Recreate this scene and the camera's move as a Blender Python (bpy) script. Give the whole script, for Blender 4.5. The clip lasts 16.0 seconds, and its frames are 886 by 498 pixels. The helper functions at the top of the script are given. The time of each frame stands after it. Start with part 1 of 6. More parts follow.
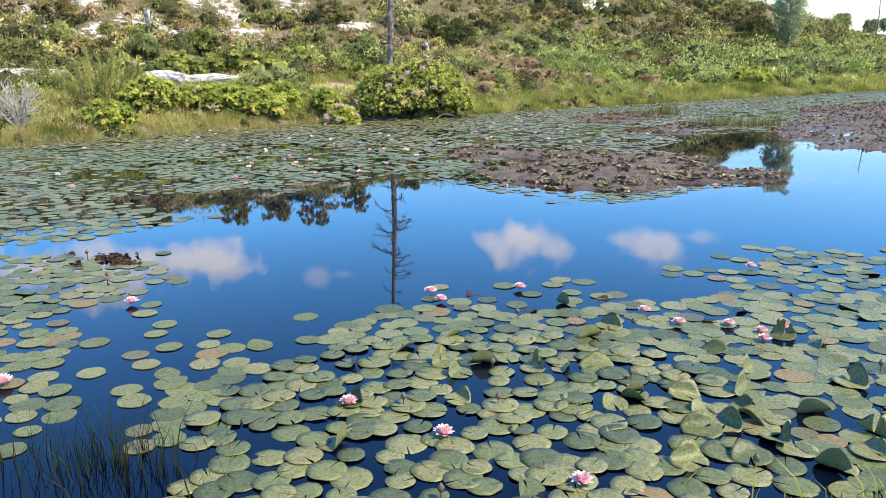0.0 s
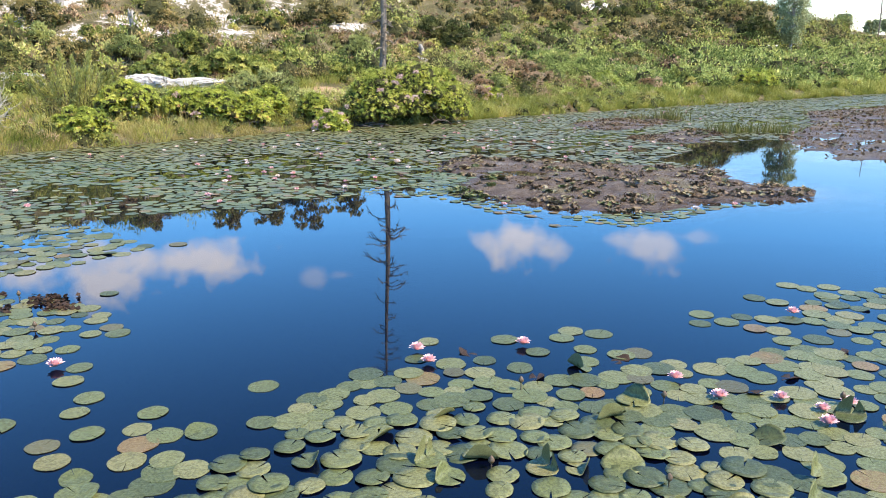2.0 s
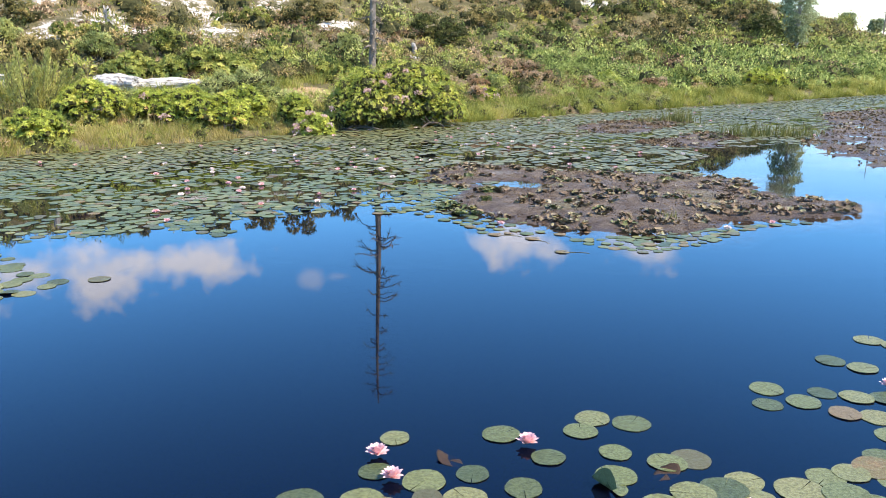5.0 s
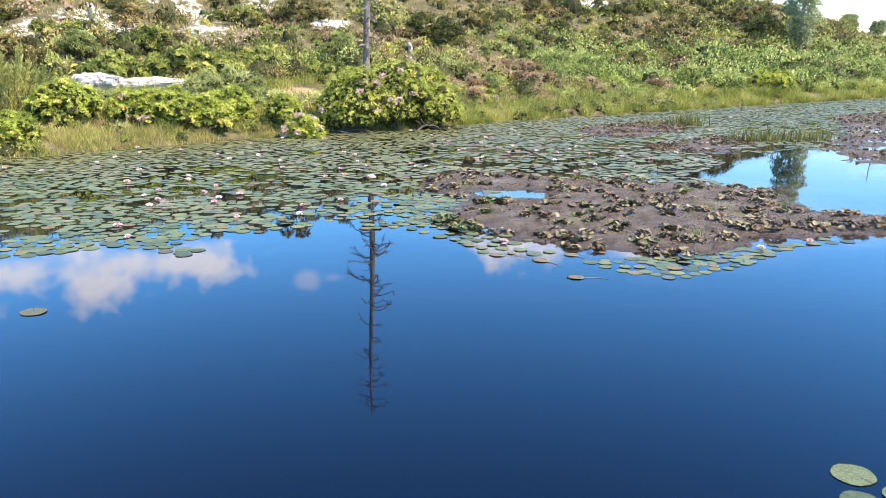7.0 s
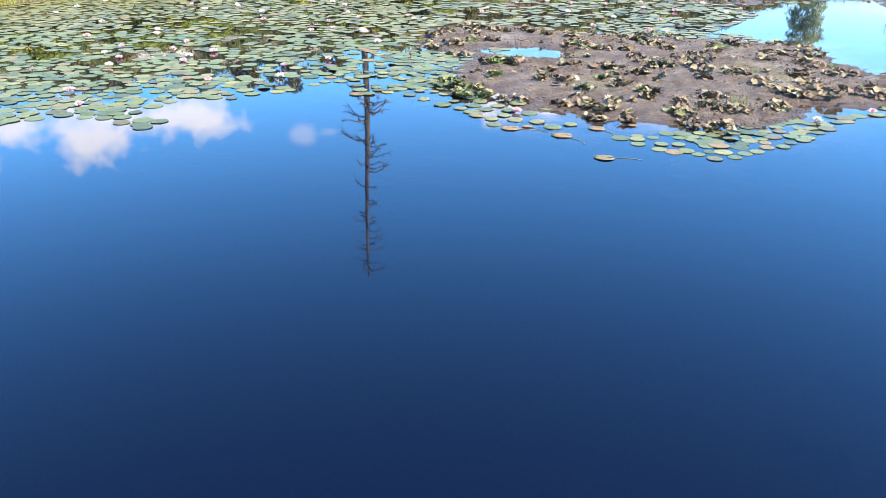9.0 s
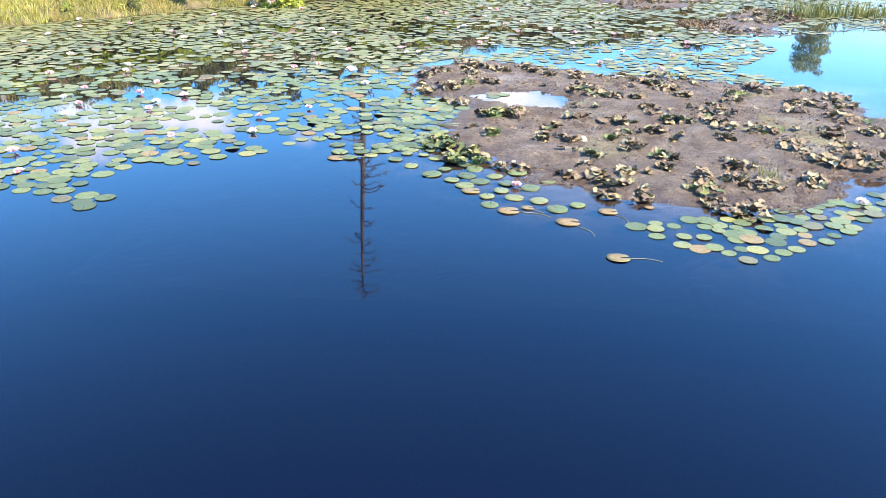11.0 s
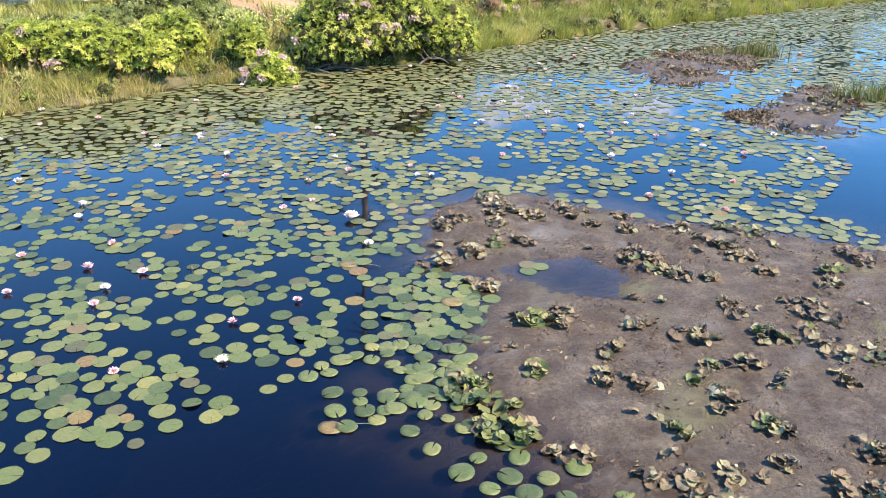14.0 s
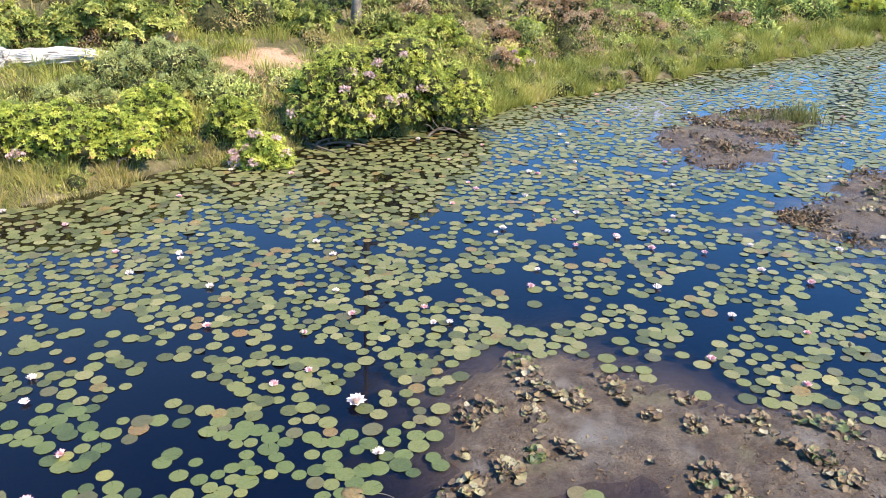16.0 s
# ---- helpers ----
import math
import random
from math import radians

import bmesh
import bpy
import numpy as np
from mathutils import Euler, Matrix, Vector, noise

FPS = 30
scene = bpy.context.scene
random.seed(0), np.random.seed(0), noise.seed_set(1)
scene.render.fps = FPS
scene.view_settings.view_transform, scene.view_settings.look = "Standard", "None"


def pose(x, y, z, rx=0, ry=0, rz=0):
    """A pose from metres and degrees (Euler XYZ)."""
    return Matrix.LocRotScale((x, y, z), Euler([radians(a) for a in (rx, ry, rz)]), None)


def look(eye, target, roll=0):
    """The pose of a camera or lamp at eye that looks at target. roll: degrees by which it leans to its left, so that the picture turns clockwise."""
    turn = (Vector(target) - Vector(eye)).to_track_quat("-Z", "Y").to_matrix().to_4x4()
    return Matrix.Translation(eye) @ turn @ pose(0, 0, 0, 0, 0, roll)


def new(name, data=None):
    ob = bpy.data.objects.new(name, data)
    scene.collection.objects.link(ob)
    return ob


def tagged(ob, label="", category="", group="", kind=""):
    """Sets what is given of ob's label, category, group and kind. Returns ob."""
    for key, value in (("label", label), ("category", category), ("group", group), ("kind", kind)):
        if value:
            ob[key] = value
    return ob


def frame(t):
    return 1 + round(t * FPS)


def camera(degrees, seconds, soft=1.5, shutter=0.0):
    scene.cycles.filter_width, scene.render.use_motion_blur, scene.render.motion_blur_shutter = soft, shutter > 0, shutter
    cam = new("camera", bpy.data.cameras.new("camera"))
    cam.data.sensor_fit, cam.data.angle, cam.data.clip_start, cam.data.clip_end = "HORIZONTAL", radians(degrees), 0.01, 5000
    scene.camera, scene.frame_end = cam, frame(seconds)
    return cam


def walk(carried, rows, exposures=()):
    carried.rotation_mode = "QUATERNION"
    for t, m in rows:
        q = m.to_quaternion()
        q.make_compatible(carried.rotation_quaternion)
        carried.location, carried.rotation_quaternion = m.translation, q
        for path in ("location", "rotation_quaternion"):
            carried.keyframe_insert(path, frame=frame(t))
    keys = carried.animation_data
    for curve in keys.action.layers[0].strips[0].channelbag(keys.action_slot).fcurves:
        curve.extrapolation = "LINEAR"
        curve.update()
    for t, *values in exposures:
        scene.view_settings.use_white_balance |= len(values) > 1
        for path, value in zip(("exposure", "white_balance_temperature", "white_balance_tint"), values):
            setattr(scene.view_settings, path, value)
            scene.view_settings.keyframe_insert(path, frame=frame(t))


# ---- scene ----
cam = camera(57.0, 16.0, 0.92)

PATH = [
    (0, (0.234, 1.125, 2.128), (0.022, 3.058, 1.659), -0.2),
    (0.5, (0.219, 1.42, 2.154), (0.01, 3.353, 1.687), -0.1),
    (1, (0.216, 1.734, 2.199), (0.008, 3.667, 1.73), -0.3),
    (1.5, (0.208, 2.052, 2.227), (0.001, 3.985, 1.758), -0.3),
    (2, (0.161, 2.38, 2.203), (-0.043, 4.314, 1.735), -0.2),
    (2.5, (0.128, 2.703, 2.175), (-0.074, 4.637, 1.707), -0.2),
    (3, (0.125, 3.012, 2.163), (-0.076, 4.947, 1.695), -0.2),
    (3.5, (0.121, 3.295, 2.161), (-0.077, 5.23, 1.693), -0.2),
    (4, (0.117, 3.589, 2.147), (-0.079, 5.524, 1.68), -0.1),
    (4.2, (0.119, 3.708, 2.141), (-0.079, 5.643, 1.674), -0.3),
    (6.3, (0.045, 5.059, 2.035), (-0.147, 6.996, 1.574), -0.1),
    (6.5, (0.029, 5.166, 2.038), (-0.16, 7.103, 1.577), -0.0),
    (7, (-0.001, 5.409, 2.038), (-0.19, 7.345, 1.576), -0.1),
    (7.5, (-0.079, 5.694, 1.981), (-0.265, 7.627, 1.503), 0.0),
    (8, (-0.137, 5.966, 1.921), (-0.319, 7.831, 1.221), -0.0),
    (8.2, (-0.135, 6.131, 1.919), (-0.318, 7.956, 1.122), -0.2),
    (8.5, (-0.182, 6.27, 1.914), (-0.354, 8.095, 1.114), 0.1),
    (8.7, (-0.174, 6.39, 1.916), (-0.345, 8.215, 1.117), 0.1),
    (10.8, (-0.169, 7.638, 2.146), (-0.342, 9.466, 1.355), 0.4),
    (11, (-0.186, 7.777, 2.233), (-0.358, 9.605, 1.44), 0.5),
    (11.5, (-0.213, 8.15, 2.42), (-0.385, 9.978, 1.629), 0.5),
    (12, (-0.238, 8.554, 2.608), (-0.412, 10.383, 1.817), 0.6),
    (12.5, (-0.288, 8.981, 2.771), (-0.464, 10.809, 1.98), 0.5),
    (13, (-0.409, 9.406, 2.868), (-0.585, 11.234, 2.077), 0.5),
    (13.5, (-0.535, 9.861, 3.022), (-0.71, 11.688, 2.23), 0.6),
    (14, (-0.654, 10.364, 3.352), (-0.83, 12.192, 2.56), 0.5),
    (14.5, (-0.767, 10.913, 3.782), (-0.943, 12.74, 2.989), 0.6),
    (15, (-0.899, 11.484, 4.177), (-1.074, 13.312, 3.385), 0.6),
    (15.5, (-1.004, 12.056, 4.311), (-1.18, 13.885, 3.52), 0.6),
    (16, (-1.116, 12.535, 4.345), (-1.29, 14.363, 3.552), 0.5),
]
walk(cam, [(t, look(eye, target, roll)) for t, eye, target, roll in PATH], [(0, 0.88, 6950, 14), (3, 0.86, 6950, 14), (4, 0.82, 6950, 14), (6.5, 1.16, 6950, 14), (7.8, 1.14, 6950, 14), (8.5, 1.5, 6950, 14), (11, 1.76, 6950, 14), (11.7, 1.68, 6950, 14), (12.5, 1.45, 6950, 14), (14, 1.17, 6950, 14), (16, 1.05, 6950, 14)])

# ---------------------------------------------------------------- world, sun
SUN_EL, SUN_AZ = radians(50), radians(110)
sun = new("sun", bpy.data.lights.new("sun", "SUN"))
sun.data.energy, sun.data.angle, sun.data.color = 5.0, radians(0.5), (1.0, 0.92, 0.76)
to_sun = Vector((math.sin(SUN_AZ) * math.cos(SUN_EL), math.cos(SUN_AZ) * math.cos(SUN_EL), math.sin(SUN_EL)))
sun.matrix_world = look(to_sun * 60, (0, 0, 0))

world = bpy.data.worlds.new("world")
scene.world = world
world.use_nodes = True
wn, wl = world.node_tree.nodes, world.node_tree.links
wn.clear()


def math_node(nodes, links, op, a, b=None, c=None, clamp=False):
    n = nodes.new("ShaderNodeMath")
    n.operation, n.use_clamp = op, clamp
    for i, v in enumerate((a, b, c)):
        if v is None:
            continue
        if isinstance(v, (int, float)):
            n.inputs[i].default_value = v
        else:
            links.new(v, n.inputs[i])
    return n.outputs[0]


def build_sky():
    """Clear blue summer sky with a few fair-weather clouds low over the hill."""
    sky = wn.new("ShaderNodeTexSky")
    sky.sky_type, sky.sun_disc = "NISHITA", False
    sky.sun_elevation, sky.sun_rotation = SUN_EL, SUN_AZ
    sky.altitude, sky.air_density, sky.dust_density, sky.ozone_density = 500, 1.0, 0.1, 2.0
    coord = wn.new("ShaderNodeTexCoord")
    puff = wn.new("ShaderNodeTexNoise")
    puff.inputs["Scale"].default_value, puff.inputs["Detail"].default_value = 34, 8
    wl.new(coord.outputs["Generated"], puff.inputs["Vector"])
    ragged = math_node(wn, wl, "MULTIPLY_ADD", puff.outputs["Fac"], 2.6, -1.3)
    cover = None
    # azimuth from +y towards +x, elevation, half width, half height (degrees), weight
    for az, el, w, h, k in CLOUDS:
        a, e = radians(az), radians(el)
        mid = Vector((math.sin(a) * math.cos(e), math.cos(a) * math.cos(e), math.sin(e)))
        side = Vector((math.cos(a), -math.sin(a), 0))
        top = side.cross(mid)
        parts = []
        for axis, half in ((side, w), (top, h)):
            dot = wn.new("ShaderNodeVectorMath")
            dot.operation = "DOT_PRODUCT"
            wl.new(coord.outputs["Generated"], dot.inputs[0])
            dot.inputs[1].default_value = axis / math.sin(radians(half))
            parts.append(math_node(wn, wl, "MULTIPLY", dot.outputs["Value"], dot.outputs["Value"]))
        dot = wn.new("ShaderNodeVectorMath")
        dot.operation = "DOT_PRODUCT"
        wl.new(coord.outputs["Generated"], dot.inputs[0])
        dot.inputs[1].default_value = mid
        front = math_node(wn, wl, "GREATER_THAN", dot.outputs["Value"], 0.5)
        r = math_node(wn, wl, "SQRT", math_node(wn, wl, "ADD", parts[0], parts[1]))
        f = math_node(wn, wl, "ADD", math_node(wn, wl, "SUBTRACT", 1.0, r), ragged)
        f = math_node(wn, wl, "MULTIPLY", f, 1.25, clamp=True)
        f = math_node(wn, wl, "MULTIPLY", math_node(wn, wl, "MULTIPLY", f, front), k)
        cover = f if cover is None else math_node(wn, wl, "MAXIMUM", cover, f)
    mix = wn.new("ShaderNodeMix")
    mix.data_type = "RGBA"
    wl.new(cover, mix.inputs["Factor"])
    axes = wn.new("ShaderNodeSeparateXYZ")
    wl.new(coord.outputs["Generated"], axes.inputs["Vector"])
    grade = wn.new("ShaderNodeValToRGB")
    steps = grade.color_ramp.elements
    steps.new(0.2), steps.new(0.36)
    # halved tints, by height over the horizon
    for e, (p, c) in zip(steps, ((0.04, (0.5, 0.5, 0.5)), (0.2, (0.28, 0.66, 0.95)), (0.36, (0.25, 0.62, 0.92)), (0.62, (0.19, 0.48, 0.74)))):
        e.position, e.color = p, (*c, 1)
    wl.new(axes.outputs["Z"], grade.inputs["Fac"])
    twice = wn.new("ShaderNodeVectorMath")
    twice.operation = "SCALE"
    twice.inputs["Scale"].default_value = 2.0
    wl.new(grade.outputs["Color"], twice.inputs[0])
    deep = wn.new("ShaderNodeMix")
    deep.data_type, deep.blend_type = "RGBA", "MULTIPLY"
    deep.inputs["Factor"].default_value = 1.0
    wl.new(sky.outputs["Color"], deep.inputs["A"])
    wl.new(twice.outputs["Vector"], deep.inputs["B"])
    wl.new(deep.outputs["Result"], mix.inputs["A"])
    mix.inputs["B"].default_value = (8.2, 8.3, 9.0, 1)
    back = wn.new("ShaderNodeBackground")
    back.inputs["Strength"].default_value = SKY
    wl.new(mix.outputs["Result"], back.inputs["Color"])
    out = wn.new("ShaderNodeOutputWorld")
    wl.new(back.outputs["Background"], out.inputs["Surface"])


SKY = 0.15
CLOUDS = ((-33.6, 13.6, 3.4, 1.7, 0.8), (-29.0, 14.6, 2.9, 1.9, 0.85), (-29.0, 13.4, 4.2, 1.6, 0.8), (-25.2, 13.6, 2.8, 1.5, 0.85), (-21.3, 14.1, 1.9, 1.6, 0.9), (-22.8, 13.5, 3.6, 1.4, 0.85), (-39.0, 14.2, 4.2, 2.0, 0.6),
          (-0.9, 13.2, 2.7, 1.9, 0.8), (1.5, 13.3, 1.8, 1.5, 0.7), (-2.6, 13.0, 1.4, 1.0, 0.6), (8.3, 13.0, 3.0, 1.3, 0.65), (9.4, 13.7, 1.7, 1.4, 0.65), (6.5, 12.7, 1.2, 0.8, 0.5), (11.4, 12.2, 1.6, 0.5, 0.3),
          (-15.4, 15.3, 0.9, 0.8, 0.3), (-13.3, 15.2, 0.9, 0.35, 0.2))
build_sky()


# ---------------------------------------------------------------- materials
def material(name, rough=0.7):
    m = bpy.data.materials.new(name)
    m.use_nodes = True
    b = m.node_tree.nodes["Principled BSDF"]
    b.inputs["Roughness"].default_value = rough
    return m, m.node_tree.nodes, m.node_tree.links, b


def ramp(nodes, links, fac, stops):
    r = nodes.new("ShaderNodeValToRGB")
    els = r.color_ramp.elements
    while len(els) < len(stops):
        els.new(0.5)
    for e, (p, c) in zip(els, stops):
        e.position, e.color = p, (*c, 1)
    links.new(fac, r.inputs["Fac"])
    return r.outputs["Color"]


def noise_node(nodes, links, scale, detail=4, rough=0.6, kind="Object"):
    tc = nodes.new("ShaderNodeTexCoord")
    n = nodes.new("ShaderNodeTexNoise")
    n.inputs["Scale"].default_value, n.inputs["Detail"].default_value, n.inputs["Roughness"].default_value = scale, detail, rough
    if kind == "World":
        links.new(nodes.new("ShaderNodeNewGeometry").outputs["Position"], n.inputs["Vector"])
    else:
        links.new(tc.outputs[kind], n.inputs["Vector"])
    return n.outputs["Fac"]


def mixc(nodes, links, fac, a, b, mode="MIX"):
    m = nodes.new("ShaderNodeMix")
    m.data_type, m.blend_type = "RGBA", mode
    for v, k in ((fac, "Factor"), (a, "A"), (b, "B")):
        if isinstance(v, (int, float)):
            m.inputs[k].default_value = v
        elif isinstance(v, tuple):
            m.inputs[k].default_value = (*v, 1)
        else:
            links.new(v, m.inputs[k])
    return m.outputs["Result"]


def bump(nodes, links, bsdf, height, strength, dist):
    b = nodes.new("ShaderNodeBump")
    b.inputs["Strength"].default_value, b.inputs["Distance"].default_value = strength, dist
    links.new(height, b.inputs["Height"])
    links.new(b.outputs["Normal"], bsdf.inputs["Normal"])


def leaf_material(name, stops, rough=0.5, glow=0.25, big=0.6):
    """Foliage: every leaf has its own shade, and whole patches drift in tone."""
    m, n, l, b = material(name, rough)
    g = n.new("ShaderNodeNewGeometry")
    tone = n.new("ShaderNodeAttribute")
    tone.attribute_name = "tone"
    fac = math_node(n, l, "ADD", math_node(n, l, "MULTIPLY", g.outputs["Random Per Island"], 0.42),
                    math_node(n, l, "MULTIPLY_ADD", noise_node(n, l, big, 3), 1.5, -0.51))
    fac = math_node(n, l, "ADD", fac, math_node(n, l, "MULTIPLY", tone.outputs["Fac"], 0.95), clamp=True)
    col = ramp(n, l, fac, stops)
    l.new(col, b.inputs["Base Color"])
    b.inputs["Specular IOR Level"].default_value = 0.12
    t = n.new("ShaderNodeBsdfTranslucent")
    l.new(col, t.inputs["Color"])
    mx = n.new("ShaderNodeMixShader")
    mx.inputs["Fac"].default_value = glow
    l.new(b.outputs["BSDF"], mx.inputs[1])
    l.new(t.outputs["BSDF"], mx.inputs[2])
    l.new(mx.outputs["Shader"], n["Material Output"].inputs["Surface"])
    return m


def pad_material(name, top, edge, spot, speck=0.5, bloom=0.0, sick=0.0):
    """Floating leaf: dull waxy green, mottled, with eaten spots and yellowing patches."""
    m, n, l, b = material(name, 0.5)
    b.inputs["Specular IOR Level"].default_value = 0.34
    b.inputs["Sheen Weight"].default_value, b.inputs["Sheen Roughness"].default_value = bloom, 0.4
    b.inputs["Sheen Tint"].default_value = (1.0, 0.95, 0.6, 1)
    info, geo = n.new("ShaderNodeObjectInfo"), n.new("ShaderNodeNewGeometry")
    one = math_node(n, l, "FRACT", math_node(n, l, "ADD", info.outputs["Random"], geo.outputs["Random Per Island"]))
    col = ramp(n, l, one, ((0.0, top[0]), (0.5, top[1]), (0.93, top[2]), (1.0, edge)))
    mid = noise_node(n, l, 13, 4, 0.6, "World")
    fine = noise_node(n, l, 60, 5, 0.65, "World")
    tiny = noise_node(n, l, 210, 3, 0.6, "World")
    col = mixc(n, l, math_node(n, l, "MULTIPLY_ADD", mid, 3.4 + 2 * sick, -2.15 - 0.5 * sick, clamp=True), col, edge)
    dull = mixc(n, l, 0.55, col, top[0], "MULTIPLY")
    col = mixc(n, l, math_node(n, l, "MULTIPLY", math_node(n, l, "MULTIPLY_ADD", fine, 5.0, -2.1, clamp=True), speck), col, dull)
    col = mixc(n, l, math_node(n, l, "MULTIPLY_ADD", tiny, 7.0, -4.0 + 0.6 * sick, clamp=True), col, spot)
    l.new(col, b.inputs["Base Color"])
    l.new(math_node(n, l, "MULTIPLY_ADD", fine, 0.5, 0.20), b.inputs["Roughness"])
    bump(n, l, b, math_node(n, l, "ADD", fine, mid), 0.55, 0.009)
    return m


def plain_material(name, a, c, scale, rough=0.8, strength=0.5, dist=0.02, spec=0.5):
    m, n, l, b = material(name, rough)
    f = noise_node(n, l, scale, 6)
    big = noise_node(n, l, scale * 0.13, 3)
    f2 = math_node(n, l, "ADD", math_node(n, l, "MULTIPLY", f, 0.6), math_node(n, l, "MULTIPLY", big, 0.4))
    l.new(ramp(n, l, f2, ((0.3, a), (0.7, c))), b.inputs["Base Color"])
    b.inputs["Specular IOR Level"].default_value = spec
    bump(n, l, b, f, strength, dist)
    return m


def water_material():
    m, n, l, b = material("pond_water", 0.02)
    b.inputs["Base Color"].default_value = (0.72, 0.78, 0.86, 1)
    b.inputs["IOR"].default_value = 1.333
    b.inputs["Transmission Weight"].default_value = 1.0
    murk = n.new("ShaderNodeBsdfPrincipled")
    # The murk mixes from dark blue to brown towards the far shore.
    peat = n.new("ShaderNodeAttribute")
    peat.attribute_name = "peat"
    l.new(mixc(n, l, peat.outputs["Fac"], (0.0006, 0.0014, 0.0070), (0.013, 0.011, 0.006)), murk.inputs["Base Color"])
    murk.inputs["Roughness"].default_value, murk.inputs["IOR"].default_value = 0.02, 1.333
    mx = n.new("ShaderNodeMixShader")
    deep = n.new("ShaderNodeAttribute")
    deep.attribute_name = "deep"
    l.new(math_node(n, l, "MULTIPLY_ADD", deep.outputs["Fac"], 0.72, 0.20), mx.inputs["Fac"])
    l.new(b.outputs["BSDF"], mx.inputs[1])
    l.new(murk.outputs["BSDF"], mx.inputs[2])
    l.new(mx.outputs["Shader"], n["Material Output"].inputs["Surface"])
    return m


def ground_material():
    """Heath: dry grass, moss and litter, breaking open to pale sand where the sand value is high."""
    m, n, l, b = material("heath_ground", 0.95)
    b.inputs["Specular IOR Level"].default_value = 0.15
    fine, mid, big = noise_node(n, l, 9, 6), noise_node(n, l, 1.3, 5), noise_node(n, l, 0.22, 3)
    grass = ramp(n, l, mid, ((0.3, (0.06, 0.055, 0.024)), (0.5, (0.125, 0.105, 0.048)), (0.7, (0.26, 0.20, 0.125))))
    speckle = noise_node(n, l, 4.2, 6, 0.75)
    grass = mixc(n, l, math_node(n, l, "MULTIPLY_ADD", fine, 2.0, -0.8, clamp=True), grass, (0.10, 0.095, 0.038))
    grass = mixc(n, l, math_node(n, l, "MULTIPLY_ADD", speckle, 6.0, -3.2, clamp=True), grass, (0.055, 0.042, 0.026))
    sand = ramp(n, l, mid, ((0.3, (0.34, 0.28, 0.23)), (0.55, (0.58, 0.52, 0.46)), (0.7, (0.70, 0.65, 0.59))))
    at = n.new("ShaderNodeAttribute")
    at.attribute_name = "sand"
    k = math_node(n, l, "ADD", at.outputs["Fac"], math_node(n, l, "MULTIPLY_ADD", math_node(n, l, "ADD", fine, mid), 1.3, -1.3))
    k = math_node(n, l, "ADD", k, math_node(n, l, "MULTIPLY_ADD", speckle, 1.2, -0.6))
    k = math_node(n, l, "MULTIPLY_ADD", k, 8.0, -4.0, clamp=True)
    col = mixc(n, l, k, grass, sand)
    crumb = noise_node(n, l, 30, 6, 0.75)
    earth = ramp(n, l, math_node(n, l, "MULTIPLY_ADD", crumb, 0.6, math_node(n, l, "MULTIPLY", mid, 0.4)), ((0.36, (0.11, 0.075, 0.04)), (0.47, (0.34, 0.20, 0.11)), (0.56, (0.44, 0.30, 0.19)), (0.68, (0.40, 0.37, 0.26))))
    dry = n.new("ShaderNodeAttribute")
    dry.attribute_name = "dry"
    k2 = math_node(n, l, "ADD", dry.outputs["Fac"], math_node(n, l, "MULTIPLY_ADD", math_node(n, l, "ADD", fine, mid), 0.9, -0.9))
    col = mixc(n, l, math_node(n, l, "MULTIPLY_ADD", k2, 4.0, -1.9, clamp=True), col, earth)
    # Near-black bed colour stands in for light lost in deep murky water.
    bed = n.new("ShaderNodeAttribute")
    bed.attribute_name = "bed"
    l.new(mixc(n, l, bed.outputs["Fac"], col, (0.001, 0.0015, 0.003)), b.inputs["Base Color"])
    bump(n, l, b, fine, 0.6, 0.12)
    return m


def mud_material():
    """Peat mud: grey brown and gritty, with algae films, pale dried crusts and dark wet margins."""
    m, n, l, b = material("peat_mud", 0.6)
    b.inputs["Specular IOR Level"].default_value = 0.22
    fine, mid, big = noise_node(n, l, 34, 6, 0.7), noise_node(n, l, 5, 6), noise_node(n, l, 0.9, 4)
    grit = noise_node(n, l, 120, 3, 0.7)
    col = ramp(n, l, mid, ((0.32, (0.110, 0.076, 0.051)), (0.5, (0.200, 0.145, 0.099)), (0.7, (0.325, 0.248, 0.172))))
    col = mixc(n, l, math_node(n, l, "MULTIPLY_ADD", fine, 3.0, -1.2, clamp=True), col, (0.085, 0.060, 0.044))
    col = mixc(n, l, math_node(n, l, "MULTIPLY_ADD", big, 6.0, -3.4, clamp=True), col, (0.26, 0.235, 0.115))
    low = noise_node(n, l, 1.7, 3)
    col = mixc(n, l, math_node(n, l, "MULTIPLY_ADD", low, 5.0, -2.8, clamp=True), col, (0.29, 0.25, 0.205))
    col = mixc(n, l, math_node(n, l, "MULTIPLY_ADD", grit, 6.0, -3.75, clamp=True), col, (0.37, 0.32, 0.25))
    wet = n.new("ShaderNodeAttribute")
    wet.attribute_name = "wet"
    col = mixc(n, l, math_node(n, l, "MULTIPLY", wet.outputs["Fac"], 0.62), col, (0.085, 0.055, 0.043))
    # Light lost in the water is put into the colour of sunken mud.
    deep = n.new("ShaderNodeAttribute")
    deep.attribute_name = "depth_dim"
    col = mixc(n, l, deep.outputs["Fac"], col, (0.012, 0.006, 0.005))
    l.new(col, b.inputs["Base Color"])
    l.new(math_node(n, l, "SUBTRACT", math_node(n, l, "MULTIPLY_ADD", mid, 0.5, 0.42), math_node(n, l, "MULTIPLY", wet.outputs["Fac"], 0.3)), b.inputs["Roughness"])
    bump(n, l, b, math_node(n, l, "ADD", fine, math_node(n, l, "MULTIPLY", grit, 0.6)), 1.0, 0.06)
    return m


